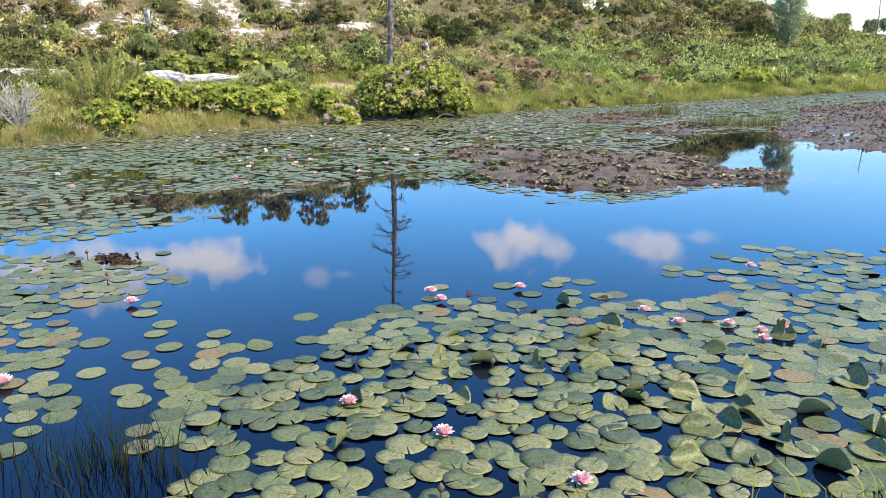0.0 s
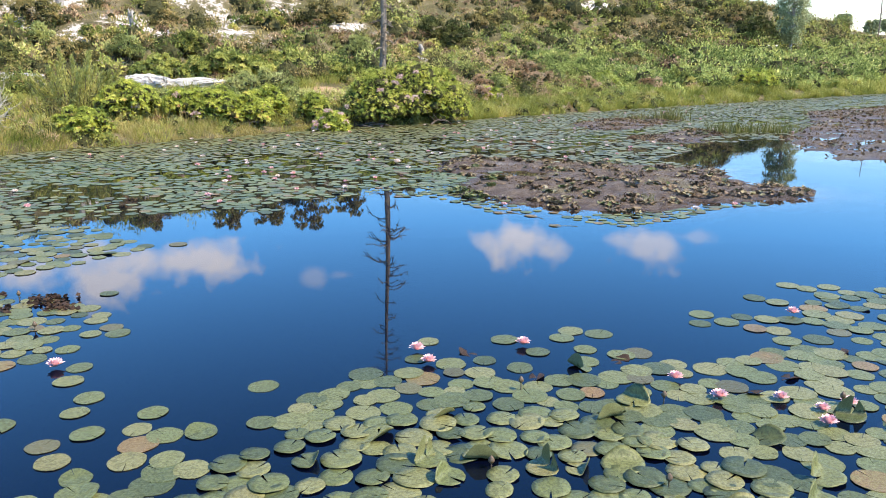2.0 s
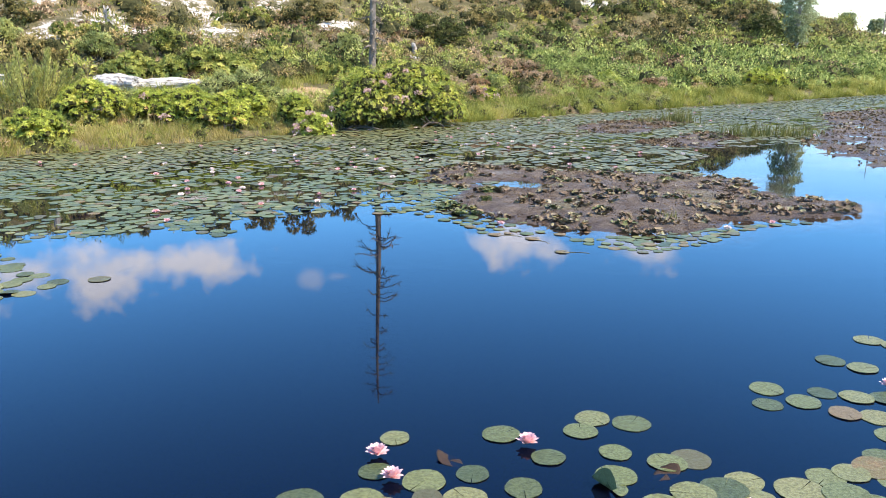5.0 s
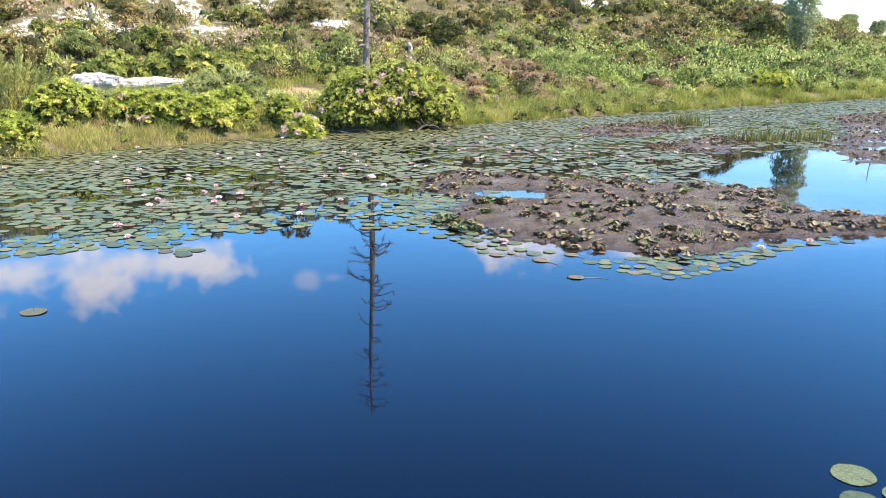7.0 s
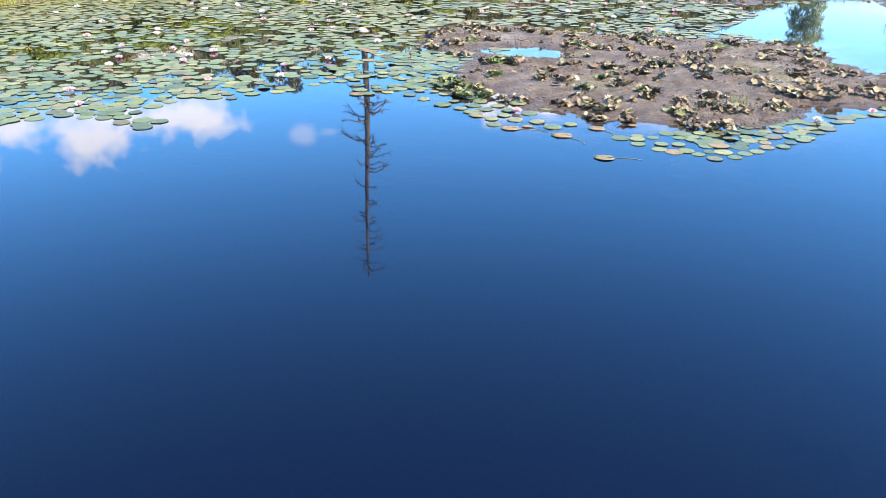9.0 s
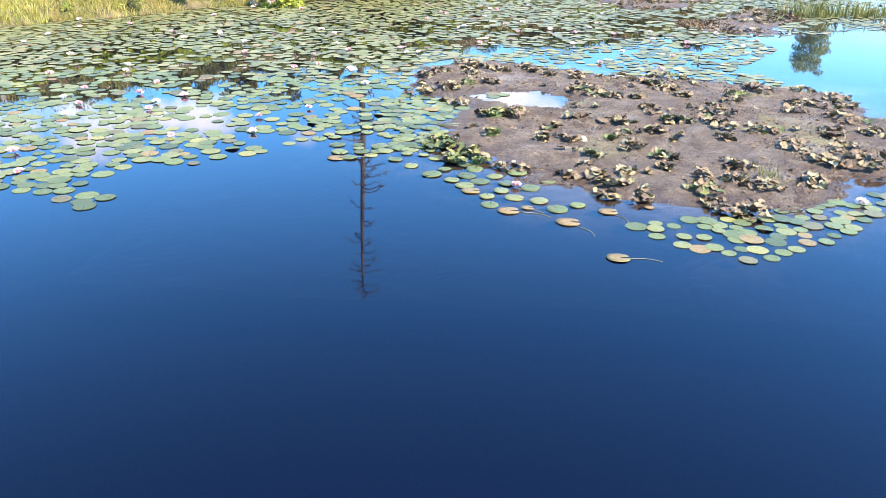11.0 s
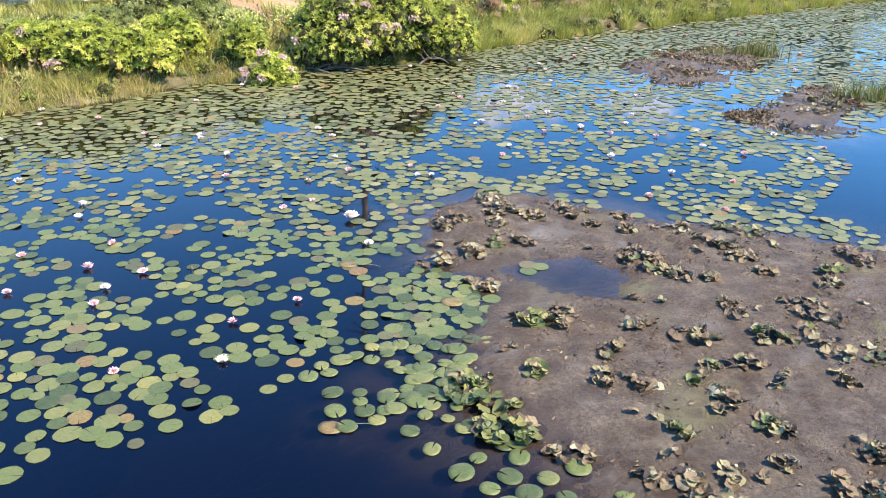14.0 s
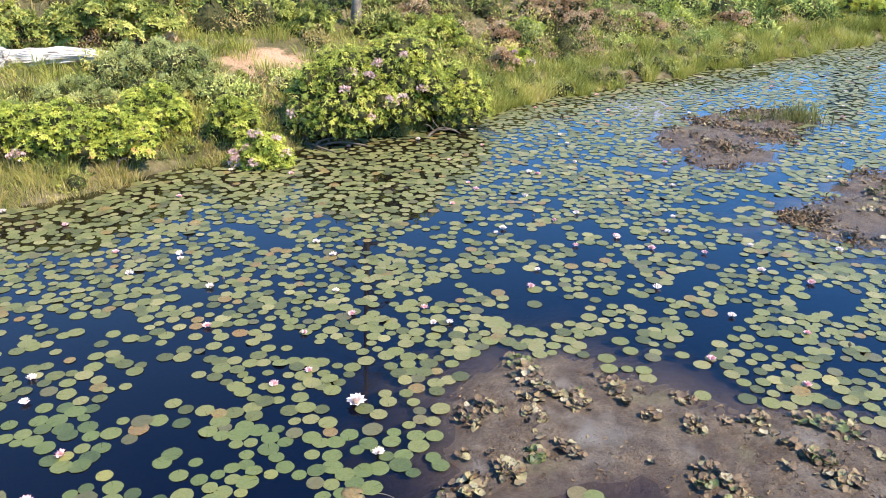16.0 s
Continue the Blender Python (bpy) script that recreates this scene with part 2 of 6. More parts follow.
def driftwood_material():
    """Sun-bleached wood with long cracks along the grain."""
    m, n, l, b = material("bleached_log", 0.9)
    b.inputs["Specular IOR Level"].default_value = 0.15
    tc, mp = n.new("ShaderNodeTexCoord"), n.new("ShaderNodeMapping")
    mp.inputs["Scale"].default_value = (1.2, 14, 14)
    l.new(tc.outputs["Object"], mp.inputs["Vector"])
    grain = n.new("ShaderNodeTexNoise")
    grain.inputs["Scale"].default_value, grain.inputs["Detail"].default_value = 2.2, 6
    l.new(mp.outputs["Vector"], grain.inputs["Vector"])
    blot = noise_node(n, l, 3.5, 4)
    col = ramp(n, l, grain.outputs["Fac"], ((0.34, (0.10, 0.08, 0.065)), (0.43, (0.40, 0.36, 0.31)), (0.62, (0.64, 0.60, 0.54))))
    col = mixc(n, l, math_node(n, l, "MULTIPLY_ADD", blot, 4.0, -2.1, clamp=True), col, (0.46, 0.40, 0.34))
    l.new(col, b.inputs["Base Color"])
    bump(n, l, b, grain.outputs["Fac"], 0.8, 0.04)
    return m


M_DRIFTWOOD = driftwood_material()
M_WATER, M_GROUND, M_MUD = water_material(), ground_material(), mud_material()
PAD_GREENS = ((0.042, 0.064, 0.019), (0.108, 0.138, 0.038), (0.155, 0.162, 0.050))
PAD_DULL = ((0.070, 0.088, 0.032), (0.150, 0.168, 0.057), (0.220, 0.213, 0.082))
M_PAD = pad_material("lily_pad_green", PAD_GREENS, (0.24, 0.22, 0.06), (0.20, 0.11, 0.05), 0.5, 0.08)
M_PAD_FAR = pad_material("lily_pad_olive", ((0.062, 0.073, 0.027), (0.153, 0.163, 0.053), (0.188, 0.176, 0.070)), (0.27, 0.245, 0.10), (0.20, 0.11, 0.05), 0.5, 0.08)
M_PAD_FAR.node_tree.nodes["Principled BSDF"].inputs["Specular IOR Level"].default_value = 0.22
M_PAD_NEAR = pad_material("lily_pad_dull_green", PAD_DULL, (0.21, 0.19, 0.07), (0.05, 0.045, 0.03), 1.0)
M_PAD_UNDER = plain_material("lily_pad_underside", (0.075, 0.08, 0.025), (0.22, 0.22, 0.09), 14, 0.3, 0.3, 0.01, 0.6)
M_BLACKLEAF = plain_material("blackened_leaf", (0.018, 0.012, 0.009), (0.07, 0.04, 0.024), 16, 0.7, 0.5, 0.02, 0.2)
M_PAD_OLD = pad_material("lily_pad_yellowed", ((0.17, 0.15, 0.05), (0.25, 0.20, 0.065), (0.22, 0.16, 0.06)), (0.26, 0.165, 0.055), (0.13, 0.06, 0.03), 0.9, 0.0, 1.0)
M_PAD_RED = pad_material("lily_pad_bronze", ((0.088, 0.085, 0.036), (0.118, 0.108, 0.046), (0.125, 0.12, 0.05)), (0.19, 0.13, 0.06), (0.11, 0.06, 0.03))
M_STEM = plain_material("pad_stem", (0.16, 0.13, 0.07), (0.30, 0.27, 0.16), 30, 0.5)
M_PETAL = plain_material("lily_petal_pink", (0.78, 0.36, 0.36), (0.86, 0.60, 0.56), 18, 0.5, 0.1)
M_PETAL_PALE = plain_material("lily_petal_pale", (0.82, 0.60, 0.54), (0.86, 0.78, 0.68), 18, 0.5, 0.1)
M_STAMEN = plain_material("lily_stamen", (0.75, 0.42, 0.04), (0.85, 0.6, 0.1), 60, 0.6)
M_BUD = plain_material("lily_bud", (0.05, 0.045, 0.02), (0.17, 0.10, 0.06), 40, 0.5)
M_WITHER = leaf_material("withered_pad_leaf", ((0.05, (0.06, 0.035, 0.02)), (0.35, (0.17, 0.105, 0.045)), (0.6, (0.27, 0.21, 0.08)), (0.85, (0.24, 0.25, 0.085))), 0.5, 0.12, 3.0)
M_BARK = plain_material("grey_dead_wood", (0.06, 0.046, 0.034), (0.36, 0.29, 0.22), 7, 0.9, 1.0, 0.05, 0.2)
M_TWIG = plain_material("dark_twig", (0.06, 0.045, 0.035), (0.16, 0.13, 0.10), 9, 0.9, 0.5, 0.02, 0.2)
M_LOG = plain_material("bleached_log", (0.16, 0.138, 0.112), (0.48, 0.445, 0.39), 5, 0.9, 1.0, 0.04, 0.2)
M_BIRCH = plain_material("birch_bark", (0.25, 0.22, 0.2), (0.66, 0.62, 0.58), 4, 0.8)
M_RHODO = leaf_material("rhododendron_leaf", ((0.0, (0.15, 0.181, 0.0362)), (0.3, (0.313, 0.362, 0.0666)), (0.6, (0.542, 0.547, 0.107)), (0.88, (0.682, 0.635, 0.171)), (1.0, (0.691, 0.423, 0.2))), 0.45, 0.45, 2.2)
M_RHODO_DEEP = leaf_material("old_rhododendron_leaf", ((0.0, (0.156, 0.2, 0.0412)), (0.5, (0.363, 0.4, 0.0776)), (1.0, (0.61, 0.6, 0.141))), 0.5, 0.42, 2.2)
M_YELLOW = leaf_material("yellow_green_leaf", ((0.0, (0.248, 0.29, 0.0544)), (0.3, (0.409, 0.459, 0.0846)), (0.6, (0.607, 0.615, 0.118)), (0.9, (0.707, 0.667, 0.167)), (1.0, (0.713, 0.347, 0.174))), 0.5, 0.45, 2.2)
M_DARKGREEN = leaf_material("dark_gorse_sprig", ((0.0, (0.034, 0.0473, 0.0141)), (0.5, (0.113, 0.131, 0.0353)), (1.0, (0.272, 0.252, 0.0794))), 0.6, 0.25, 0.9)
M_PLUME = leaf_material("broom_plume", ((0.0, (0.19, 0.209, 0.0554)), (0.5, (0.428, 0.418, 0.12)), (1.0, (0.665, 0.594, 0.222))), 0.6, 0.4, 1.2)
M_DRYTWIG = plain_material("dry_grey_twig", (0.26, 0.22, 0.18), (0.50, 0.45, 0.38), 9, 0.9, 0.5, 0.02, 0.2)
M_BLOSSOM = leaf_material("rhododendron_blossom", ((0.0, (0.54, 0.31, 0.29)), (0.6, (0.72, 0.51, 0.46)), (1.0, (0.82, 0.68, 0.58))), 0.6, 0.3, 2.0)
M_BRACKEN = leaf_material("bracken_frond", ((0.0, (0.0851, 0.121, 0.03)), (0.4, (0.284, 0.336, 0.0882)), (0.8, (0.499, 0.536, 0.15)), (1.0, (0.635, 0.588, 0.203))), 0.6, 0.24, 0.9)
M_GORSE = leaf_material("gorse_sprig", ((0.0, (0.0495, 0.0525, 0.0185)), (0.4, (0.187, 0.163, 0.0538)), (0.75, (0.387, 0.302, 0.112)), (1.0, (0.543, 0.393, 0.173))), 0.7, 0.21, 0.9)
M_HEATHER = leaf_material("heather_sprig", ((0.0, (0.113, 0.0683, 0.0397)), (0.5, (0.386, 0.247, 0.137)), (1.0, (0.703, 0.504, 0.309))), 0.8, 0.28, 0.9)
M_GREEN = leaf_material("scrub_leaf", ((0.0, (0.0735, 0.0972, 0.024)), (0.4, (0.272, 0.302, 0.0699)), (0.8, (0.525, 0.501, 0.13)), (1.0, (0.657, 0.542, 0.194))), 0.5, 0.33, 1.1)
M_BLUEGREEN = leaf_material("broom_sprig", ((0.0, (0.154, 0.187, 0.0601)), (0.5, (0.38, 0.407, 0.139)), (1.0, (0.642, 0.616, 0.231))), 0.6, 0.40, 1.2)
M_BROWN = leaf_material("dead_frond", ((0.0, (0.27, 0.16, 0.085)), (0.5, (0.54, 0.36, 0.21)), (1.0, (0.72, 0.54, 0.34))), 0.8, 0.4, 1.5)
M_GRASS = leaf_material("bank_grass", ((0.0, (0.056, 0.0864, 0.0152)), (0.3, (0.213, 0.238, 0.0477)), (0.6, (0.444, 0.423, 0.104)), (0.85, (0.605, 0.521, 0.174)), (1.0, (0.68, 0.554, 0.271))), 0.6, 0.38, 1.0)
M_SEDGE = leaf_material("marsh_sedge", ((0.0, (0.06, 0.07, 0.02)), (0.5, (0.20, 0.20, 0.06)), (1.0, (0.42, 0.36, 0.17))), 0.6, 0.35, 2.0)
M_STRAW = leaf_material("dry_grass", ((0.0, (0.239, 0.198, 0.0621)), (0.5, (0.431, 0.353, 0.131)), (1.0, (0.615, 0.492, 0.242))), 0.7, 0.38, 0.9)
# Near-black tones put the shadow on the near reeds into their colour.
M_SHADED_REED = leaf_material("shaded_reed_blade", ((0.0, (0.010, 0.016, 0.006)), (0.7, (0.028, 0.038, 0.012)), (1.0, (0.10, 0.085, 0.04))), 0.5, 0.1, 2.0)
# Twig brown darkened to give the shade inside bushes and between leaves.
M_BUSH_SHADE = plain_material("bush_core_shade", (0.028, 0.030, 0.012), (0.08, 0.075, 0.03), 9, 0.95, 1.0, 0.05, 0.1)
M_DEADLEAF = leaf_material("blackened_pad_leaf", ((0.0, (0.045, 0.028, 0.018)), (0.45, (0.17, 0.11, 0.06)), (0.8, (0.36, 0.26, 0.15)), (1.0, (0.46, 0.40, 0.25))), 0.5, 0.1, 3.0)
M_BIRCHLEAF = leaf_material("birch_leaf", ((0.0, (0.16, 0.19, 0.09)), (0.5, (0.38, 0.42, 0.22)), (1.0, (0.58, 0.59, 0.36))), 0.5, 0.40, 0.8)


# ---------------------------------------------------------------- mesh helpers
rng = np.random.default_rng(7)


def mesh_of(name, verts, faces, mats, index=None, smooth=False):
    """A mesh from an (n, 3) array and an (m, 3 or 4) array of faces."""
    me = bpy.data.meshes.new(name)
    verts, faces = np.asarray(verts, np.float32), np.asarray(faces, np.int32)
    k = faces.shape[1]
    me.vertices.add(len(verts))
    me.vertices.foreach_set("co", verts.ravel())
    me.loops.add(faces.size)
    me.loops.foreach_set("vertex_index", faces.ravel())
    me.polygons.add(len(faces))
    me.polygons.foreach_set("loop_start", np.arange(0, faces.size, k, dtype=np.int32))
    for m in mats:
        me.materials.append(m)
    if index is not None:
        me.polygons.foreach_set("material_index", np.asarray(index, np.int32))
    me.polygons.foreach_set("use_smooth", np.full(len(faces), smooth))
    me.update(calc_edges=True)
    return me


def part(name, me, parent, label=""):
    ob = new(name, me)
    ob.parent = parent
    if label:
        ob["label"] = label
    return ob


def unit(v):
    return v / np.maximum(np.linalg.norm(v, axis=-1, keepdims=True), 1e-9)


def leaves(at, way, size, aspect=0.4, fold=0.15):
    """Pointed leaves as folded rhombs: at (n, 3) leaf bases, way (n, 3) directions, size (n,) lengths."""
    n = len(at)
    way = unit(way)
    side = unit(np.cross(way, rng.normal(size=(n, 3))))
    up = np.cross(side, way)
    size = np.asarray(size)[:, None]
    mid = at + way * size * 0.5 + up * size * fold
    v = np.stack([at, mid + side * size * aspect * 0.5, at + way * size, mid - side * size * aspect * 0.5], 1).reshape(-1, 3)
    f = np.arange(4 * n).reshape(-1, 4)
    return v, f


def blades(at, lean, height, width):
    """Grass blades: two-part tapering strips that bend over."""
    n = len(at)
    a = rng.uniform(0, 2 * math.pi, n)
    side = np.stack([np.cos(a), np.sin(a), np.zeros(n)], 1) * np.asarray(width)[:, None] * 0.5
    h = np.asarray(height)[:, None]
    upv = np.array([0, 0, 1.0])
    m = at + upv * h * 0.6 + lean * h * 0.25
    t = at + upv * h * 0.95 + lean * h * 0.75
    v = np.stack([at - side, at + side, m + side * 0.7, m - side * 0.7, t + side * 0.12, t - side * 0.12], 1).reshape(-1, 3)
    b = np.arange(n)[:, None] * 6
    f = np.concatenate([b + np.array([[0, 1, 2, 3]]), b + np.array([[3, 2, 4, 5]])])
    return v, f


def tube(path, radii, sides=7):
    """A tapering tube along a list of points."""
    path = np.asarray(path, float)
    n = len(path)
    way = unit(np.gradient(path, axis=0))
    ref = np.where(np.abs(way[:, 2:3]) > 0.9, np.array([[1.0, 0, 0]]), np.array([[0, 0, 1.0]]))
    a = unit(np.cross(way, ref))
    b = np.cross(way, a)
    ang = np.linspace(0, 2 * math.pi, sides, endpoint=False)
    r = np.asarray(radii, float)[:, None, None]
    v = path[:, None] + r * (a[:, None] * np.cos(ang)[None, :, None] + b[:, None] * np.sin(ang)[None, :, None])
    i, j = np.meshgrid(np.arange(n - 1), np.arange(sides), indexing="ij")
    q = np.stack([i * sides + j, i * sides + (j + 1) % sides, (i + 1) * sides + (j + 1) % sides, (i + 1) * sides + j], -1).reshape(-1, 4)
    return v.reshape(-1, 3), q


def joined(pieces):
    vs, fs, n = [], [], 0
    for v, f in pieces:
        vs.append(v)
        fs.append(np.asarray(f) + n)
        n += len(v)
    return np.concatenate(vs), np.concatenate(fs)


# ---------------------------------------------------------------- lie of the land
SHORE_FROM = np.array([-5.7, 27.5])
ALONG, INLAND = np.array([0.76, 0.65]), np.array([-0.65, 0.76])
SHORE_S = (-60, -30, -12, -8, -5, -3.8, -2.4, -1.2, -0.2, 1.2, 3.0, 5.0, 8.0, 15.0, 31.0, 60.0)
SHORE_D = (-6, -4, -2.3, -1.7, -1.3, -1.05, -0.75, -0.9, -0.6, -0.7, -0.8, -0.2, -0.1, 0.1, 0.4, 1.0)
RISE_D = (-60, -14, -3, -0.5, 0.0, 0.4, 3.0, 6.0, 8.8, 13.4, 16.5, 20.0, 24.0, 40.0, 400)
RISE_Z = (-1.6, -1.6, -1.1, -0.25, 0.0, 0.22, 0.75, 1.15, 1.65, 3.0, 4.9, 6.5, 7.2, 7.4, 7.0)


# the left part of the hill lies further back and higher
BACK_D, FORE_D = (-99, 9, 15, 21, 30, 44, 70, 430), (-99, 9, 13.4, 16.5, 20.0, 24.0, 40.0, 400)
BACK_Z = (-1.6, 1.65, 3.05, 5.2, 7.4, 9.2, 9.6, 9.0)


def set_back(s):
    return np.clip((34 - np.asarray(s, float)) / 16, 0, 1)


def push_back(s, d):
    """Moves a place on the slope away along the line of sight over the pond."""
    far = d + (np.interp(d, FORE_D, BACK_D) - d) * set_back(s)
    return -12.9 + (s + 12.9) * (far + 23.8) / (d + 23.8), far


def pull_fore(s, d):
    near = d + (np.interp(d, BACK_D, FORE_D) - d) * set_back(s)
    return -12.9 + (s + 12.9) * (near + 23.8) / (d + 23.8), near


def shore_sd(x, y):
    """Along the far shore and inland from its waterline."""
    x, y = np.asarray(x, float) - SHORE_FROM[0], np.asarray(y, float) - SHORE_FROM[1]
    s = x * ALONG[0] + y * ALONG[1]
    return s, x * INLAND[0] + y * INLAND[1] - np.interp(s, SHORE_S, SHORE_D) - 0.12 * np.sin(s * 2.1) - 0.08 * np.sin(s * 4.7 + 1)


def shore_xy(s, d):
    d = d + np.interp(s, SHORE_S, SHORE_D) + 0.12 * np.sin(s * 2.1) + 0.08 * np.sin(s * 4.7 + 1)
    return SHORE_FROM[0] + s * ALONG[0] + d * INLAND[0], SHORE_FROM[1] + s * ALONG[1] + d * INLAND[1]


def land(x, y):
    """Height of the ground: far bank and hill, pond bed, near bank."""
    x, y = np.asarray(x, float), np.asarray(y, float)
    s, d = shore_sd(x, y)
    z = np.interp(d, RISE_D, RISE_Z)
    z = np.where(d > 9, z + (np.interp(d, BACK_D, BACK_Z) - z) * set_back(s) * np.clip((d - 9) / 4, 0, 1), z)
    tall = np.interp(s, (-80, -20, 10, 25, 50, 58, 72, 140), (0.9, 1.0, 1.0, 0.97, 0.84, 0.62, 0.46, 0.35))
    z = np.where(z > 1.0, 1.0 + (z - 1.0) * tall, z)
    wave = np.sin(x * 0.55 + 1.3 * np.sin(y * 0.21)) * np.sin(y * 0.47 + 0.8 * np.sin(x * 0.33)) + 0.5 * np.sin(x * 1.3 + y * 0.9) * np.sin(y * 1.1 - x * 0.4)
    z = z + wave * np.clip(d - 2.5, 0, 6) * 0.055
    near = 4.0 + 0.35 * np.sin(x * 0.8) + 0.02 * x * x * (np.abs(x) > 12) - y
    zn = np.interp(near, (-14, -3, -0.5, 0, 0.4, 2, 30, 300), (-1.6, -1.1, -0.25, 0.0, 0.12, 0.35, 0.9, 1.5))
    left = -26 - x
    zl = np.interp(left, (-14, -3, -0.5, 0, 0.4, 3, 30, 300), (-1.6, -1.1, -0.25, 0.0, 0.2, 0.7, 1.8, 2.5))
    right = (x - 0.25 * y) - 48
    zr = np.interp(right, (-14, -3, -0.5, 0, 0.4, 3, 30, 300), (-1.6, -1.1, -0.25, 0.0, 0.2, 0.5, 1.4, 2.0))
    return np.maximum.reduce([z, zn, zl, zr])


# bare sand on the slope: along, inland, half length, half width, weight
SAND = ((-2.5, 13.2, 2.2, 1.6, 0.72), (1.6, 14.6, 1.2, 2.2, 0.65), (8.5, 11.0, 1.3, 1.2, 0.65), (9.8, 9.0, 1.5, 1.0, 0.58), (28.8, 17.8, 2.4, 1.0, 0.85),
        (1.0, 3.5, 1.4, 0.5, 0.45), (-7.0, 14.5, 1.2, 1.5, 0.58), (5.0, 15.5, 1.5, 1.0, 0.54), (-5.2, 9.5, 1.8, 0.7, 0.43), (40.5, 11.6, 1.5, 1.0, 0.65), (66, 17, 7, 1.2, 0.72), (52.6, 12.2, 2.6, 0.8, 0.8),
        (12.5, 13.5, 1.2, 0.8, 0.43), (-11, 15.5, 1.5, 1.5, 0.58))


def sandy(x, y):
    s, d = shore_sd(x, y)
    s, d = np.where(d > 9, pull_fore(s, np.maximum(d, 9)), (s, d))
    k = np.zeros(np.shape(s))
    for cs, cd, a, b, w in SAND:
        k = np.maximum(k, w * np.clip(1.35 - np.hypot((s - cs) / a, (d - cd) / b), 0, 1))
    k = np.maximum(k, 0.95 * np.clip(np.sin(x * 0.75 + 2) * np.sin(y * 0.6) * np.clip((d - 9) / 6, 0, 1) * np.clip((18 - s) / 10, 0, 1), 0, 1))
    return k


def dry_spot(x, y):
    """The bare rusty patch of dry earth behind the bank shrubs."""
    return np.clip(1.5 - np.hypot((x + 6.9) / 1.1 + 0.15 * np.sin(np.asarray(y) * 3), (y - 30.7) / 1.1), 0, 1)


def graded(lo, hi, step, far, growth=1.35):
    core = list(np.arange(lo, hi + step, step))
    a, b, g = [], [], step
    p, q = core[0], core[-1]
    while q - hi < far:
        g *= growth
        p, q = p - g, q + g
        a.insert(0, p)
        b.append(q)
    return np.array(a + core + b)


def sheet(xs, ys):
    X, Y = np.meshgrid(xs, ys)
    i, j = np.meshgrid(np.arange(len(ys) - 1), np.arange(len(xs) - 1), indexing="ij")
    n = len(xs)
    f = np.stack([i * n + j, i * n + j + 1, (i + 1) * n + j + 1, (i + 1) * n + j], -1).reshape(-1, 4)
    return X.ravel(), Y.ravel(), f


def build_ground():
    x, y, f = sheet(graded(-34, 60, 0.66, 2500), graded(-4, 92, 0.66, 2500))
    z = land(x, y)
    me = mesh_of("ground", np.stack([x, y, z], 1), f, [M_GROUND], smooth=True)
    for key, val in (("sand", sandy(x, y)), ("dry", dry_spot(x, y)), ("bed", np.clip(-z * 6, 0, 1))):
        me.attributes.new(key, "FLOAT", "POINT").data.foreach_set("value", val.astype(np.float32))
    tagged(new("ground", me), "heathland ground with dry grass and pale sand rising from the pond", "ground", kind="structure")


build_ground()


# ---------------------------------------------------------------- mudflats
def inside(poly, x, y):
    poly = np.asarray(poly, float)
    hit = np.zeros(np.shape(x), bool)
    for (x0, y0), (x1, y1) in zip(poly, np.roll(poly, -1, 0)):
        if y0 == y1:
            continue
        hit ^= ((y0 > y) != (y1 > y)) & (x < (x1 - x0) * (y - y0) / (y1 - y0) + x0)
    return hit


def signed(poly, x, y):
    """Distance to a polygon's outline, positive inside."""
    poly = np.asarray(poly, float)
    best = np.full(np.shape(x), 1e9)
    for (x0, y0), (x1, y1) in zip(poly, np.roll(poly, -1, 0)):
        ex, ey = x1 - x0, y1 - y0
        t = np.clip(((x - x0) * ex + (y - y0) * ey) / (ex * ex + ey * ey), 0, 1)
        best = np.minimum(best, np.hypot(x - x0 - t * ex, y - y0 - t * ey))
    return np.where(inside(poly, x, y), best, -best)


def ripple(x, y):
    return (np.sin(x * 2.3 + 1.1 * np.sin(y * 1.7)) * np.sin(y * 2.6 + np.sin(x * 1.9)) + 0.6 * np.sin(x * 5.1 + 2 * np.sin(y * 3.3)) * np.sin(y * 4.7)
            + 0.35 * np.sin(x * 11.0 + y * 6.0) * np.sin(y * 12.5 - x * 3.0))


ISLAND = ((-1.75, 19.2), (-1.75, 18.2), (-1.0, 17.4), (-0.85, 16.6), (-1.2, 15.4), (-0.5, 14.9), (0.1, 14.3), (0.7, 14.0), (1.4, 13.75),
          (2.0, 13.9), (2.7, 14.7), (3.4, 14.9), (4.2, 15.0), (4.75, 15.5), (4.8, 16.2), (4.1, 16.6), (3.7, 17.2), (3.95, 18.5), (2.9, 18.9), (1.4, 19.2), (0.4, 19.4), (-0.6, 20.1), (-1.3, 19.9))
PUDDLE = ((-0.6, 17.7), (0.0, 18.1), (0.45, 17.8), (0.3, 17.2), (-0.3, 17.1))
FLAT_B = ((1.4, 28.5), (2.1, 29.6), (3.1, 31.0), (4.7, 31.5), (5.4, 30.6), (4.4, 29.3), (3.5, 27.4), (2.6, 26.6), (1.7, 26.8))
FLAT_C = ((2.75, 24.1), (3.5, 25.0), (4.5, 26.6), (5.4, 27.0), (5.4, 25.2), (4.2, 23.4), (3.1, 23.3))
FLAT_D = ((6.5, 20.2), (6.6, 23.2), (7.6, 26.4), (9.0, 29.0), (10.4, 34.5), (15.0, 38.0), (26.0, 44.0), (34.0, 44.0), (30.0, 30.0), (17.0, 22.5), (9.0, 19.4))


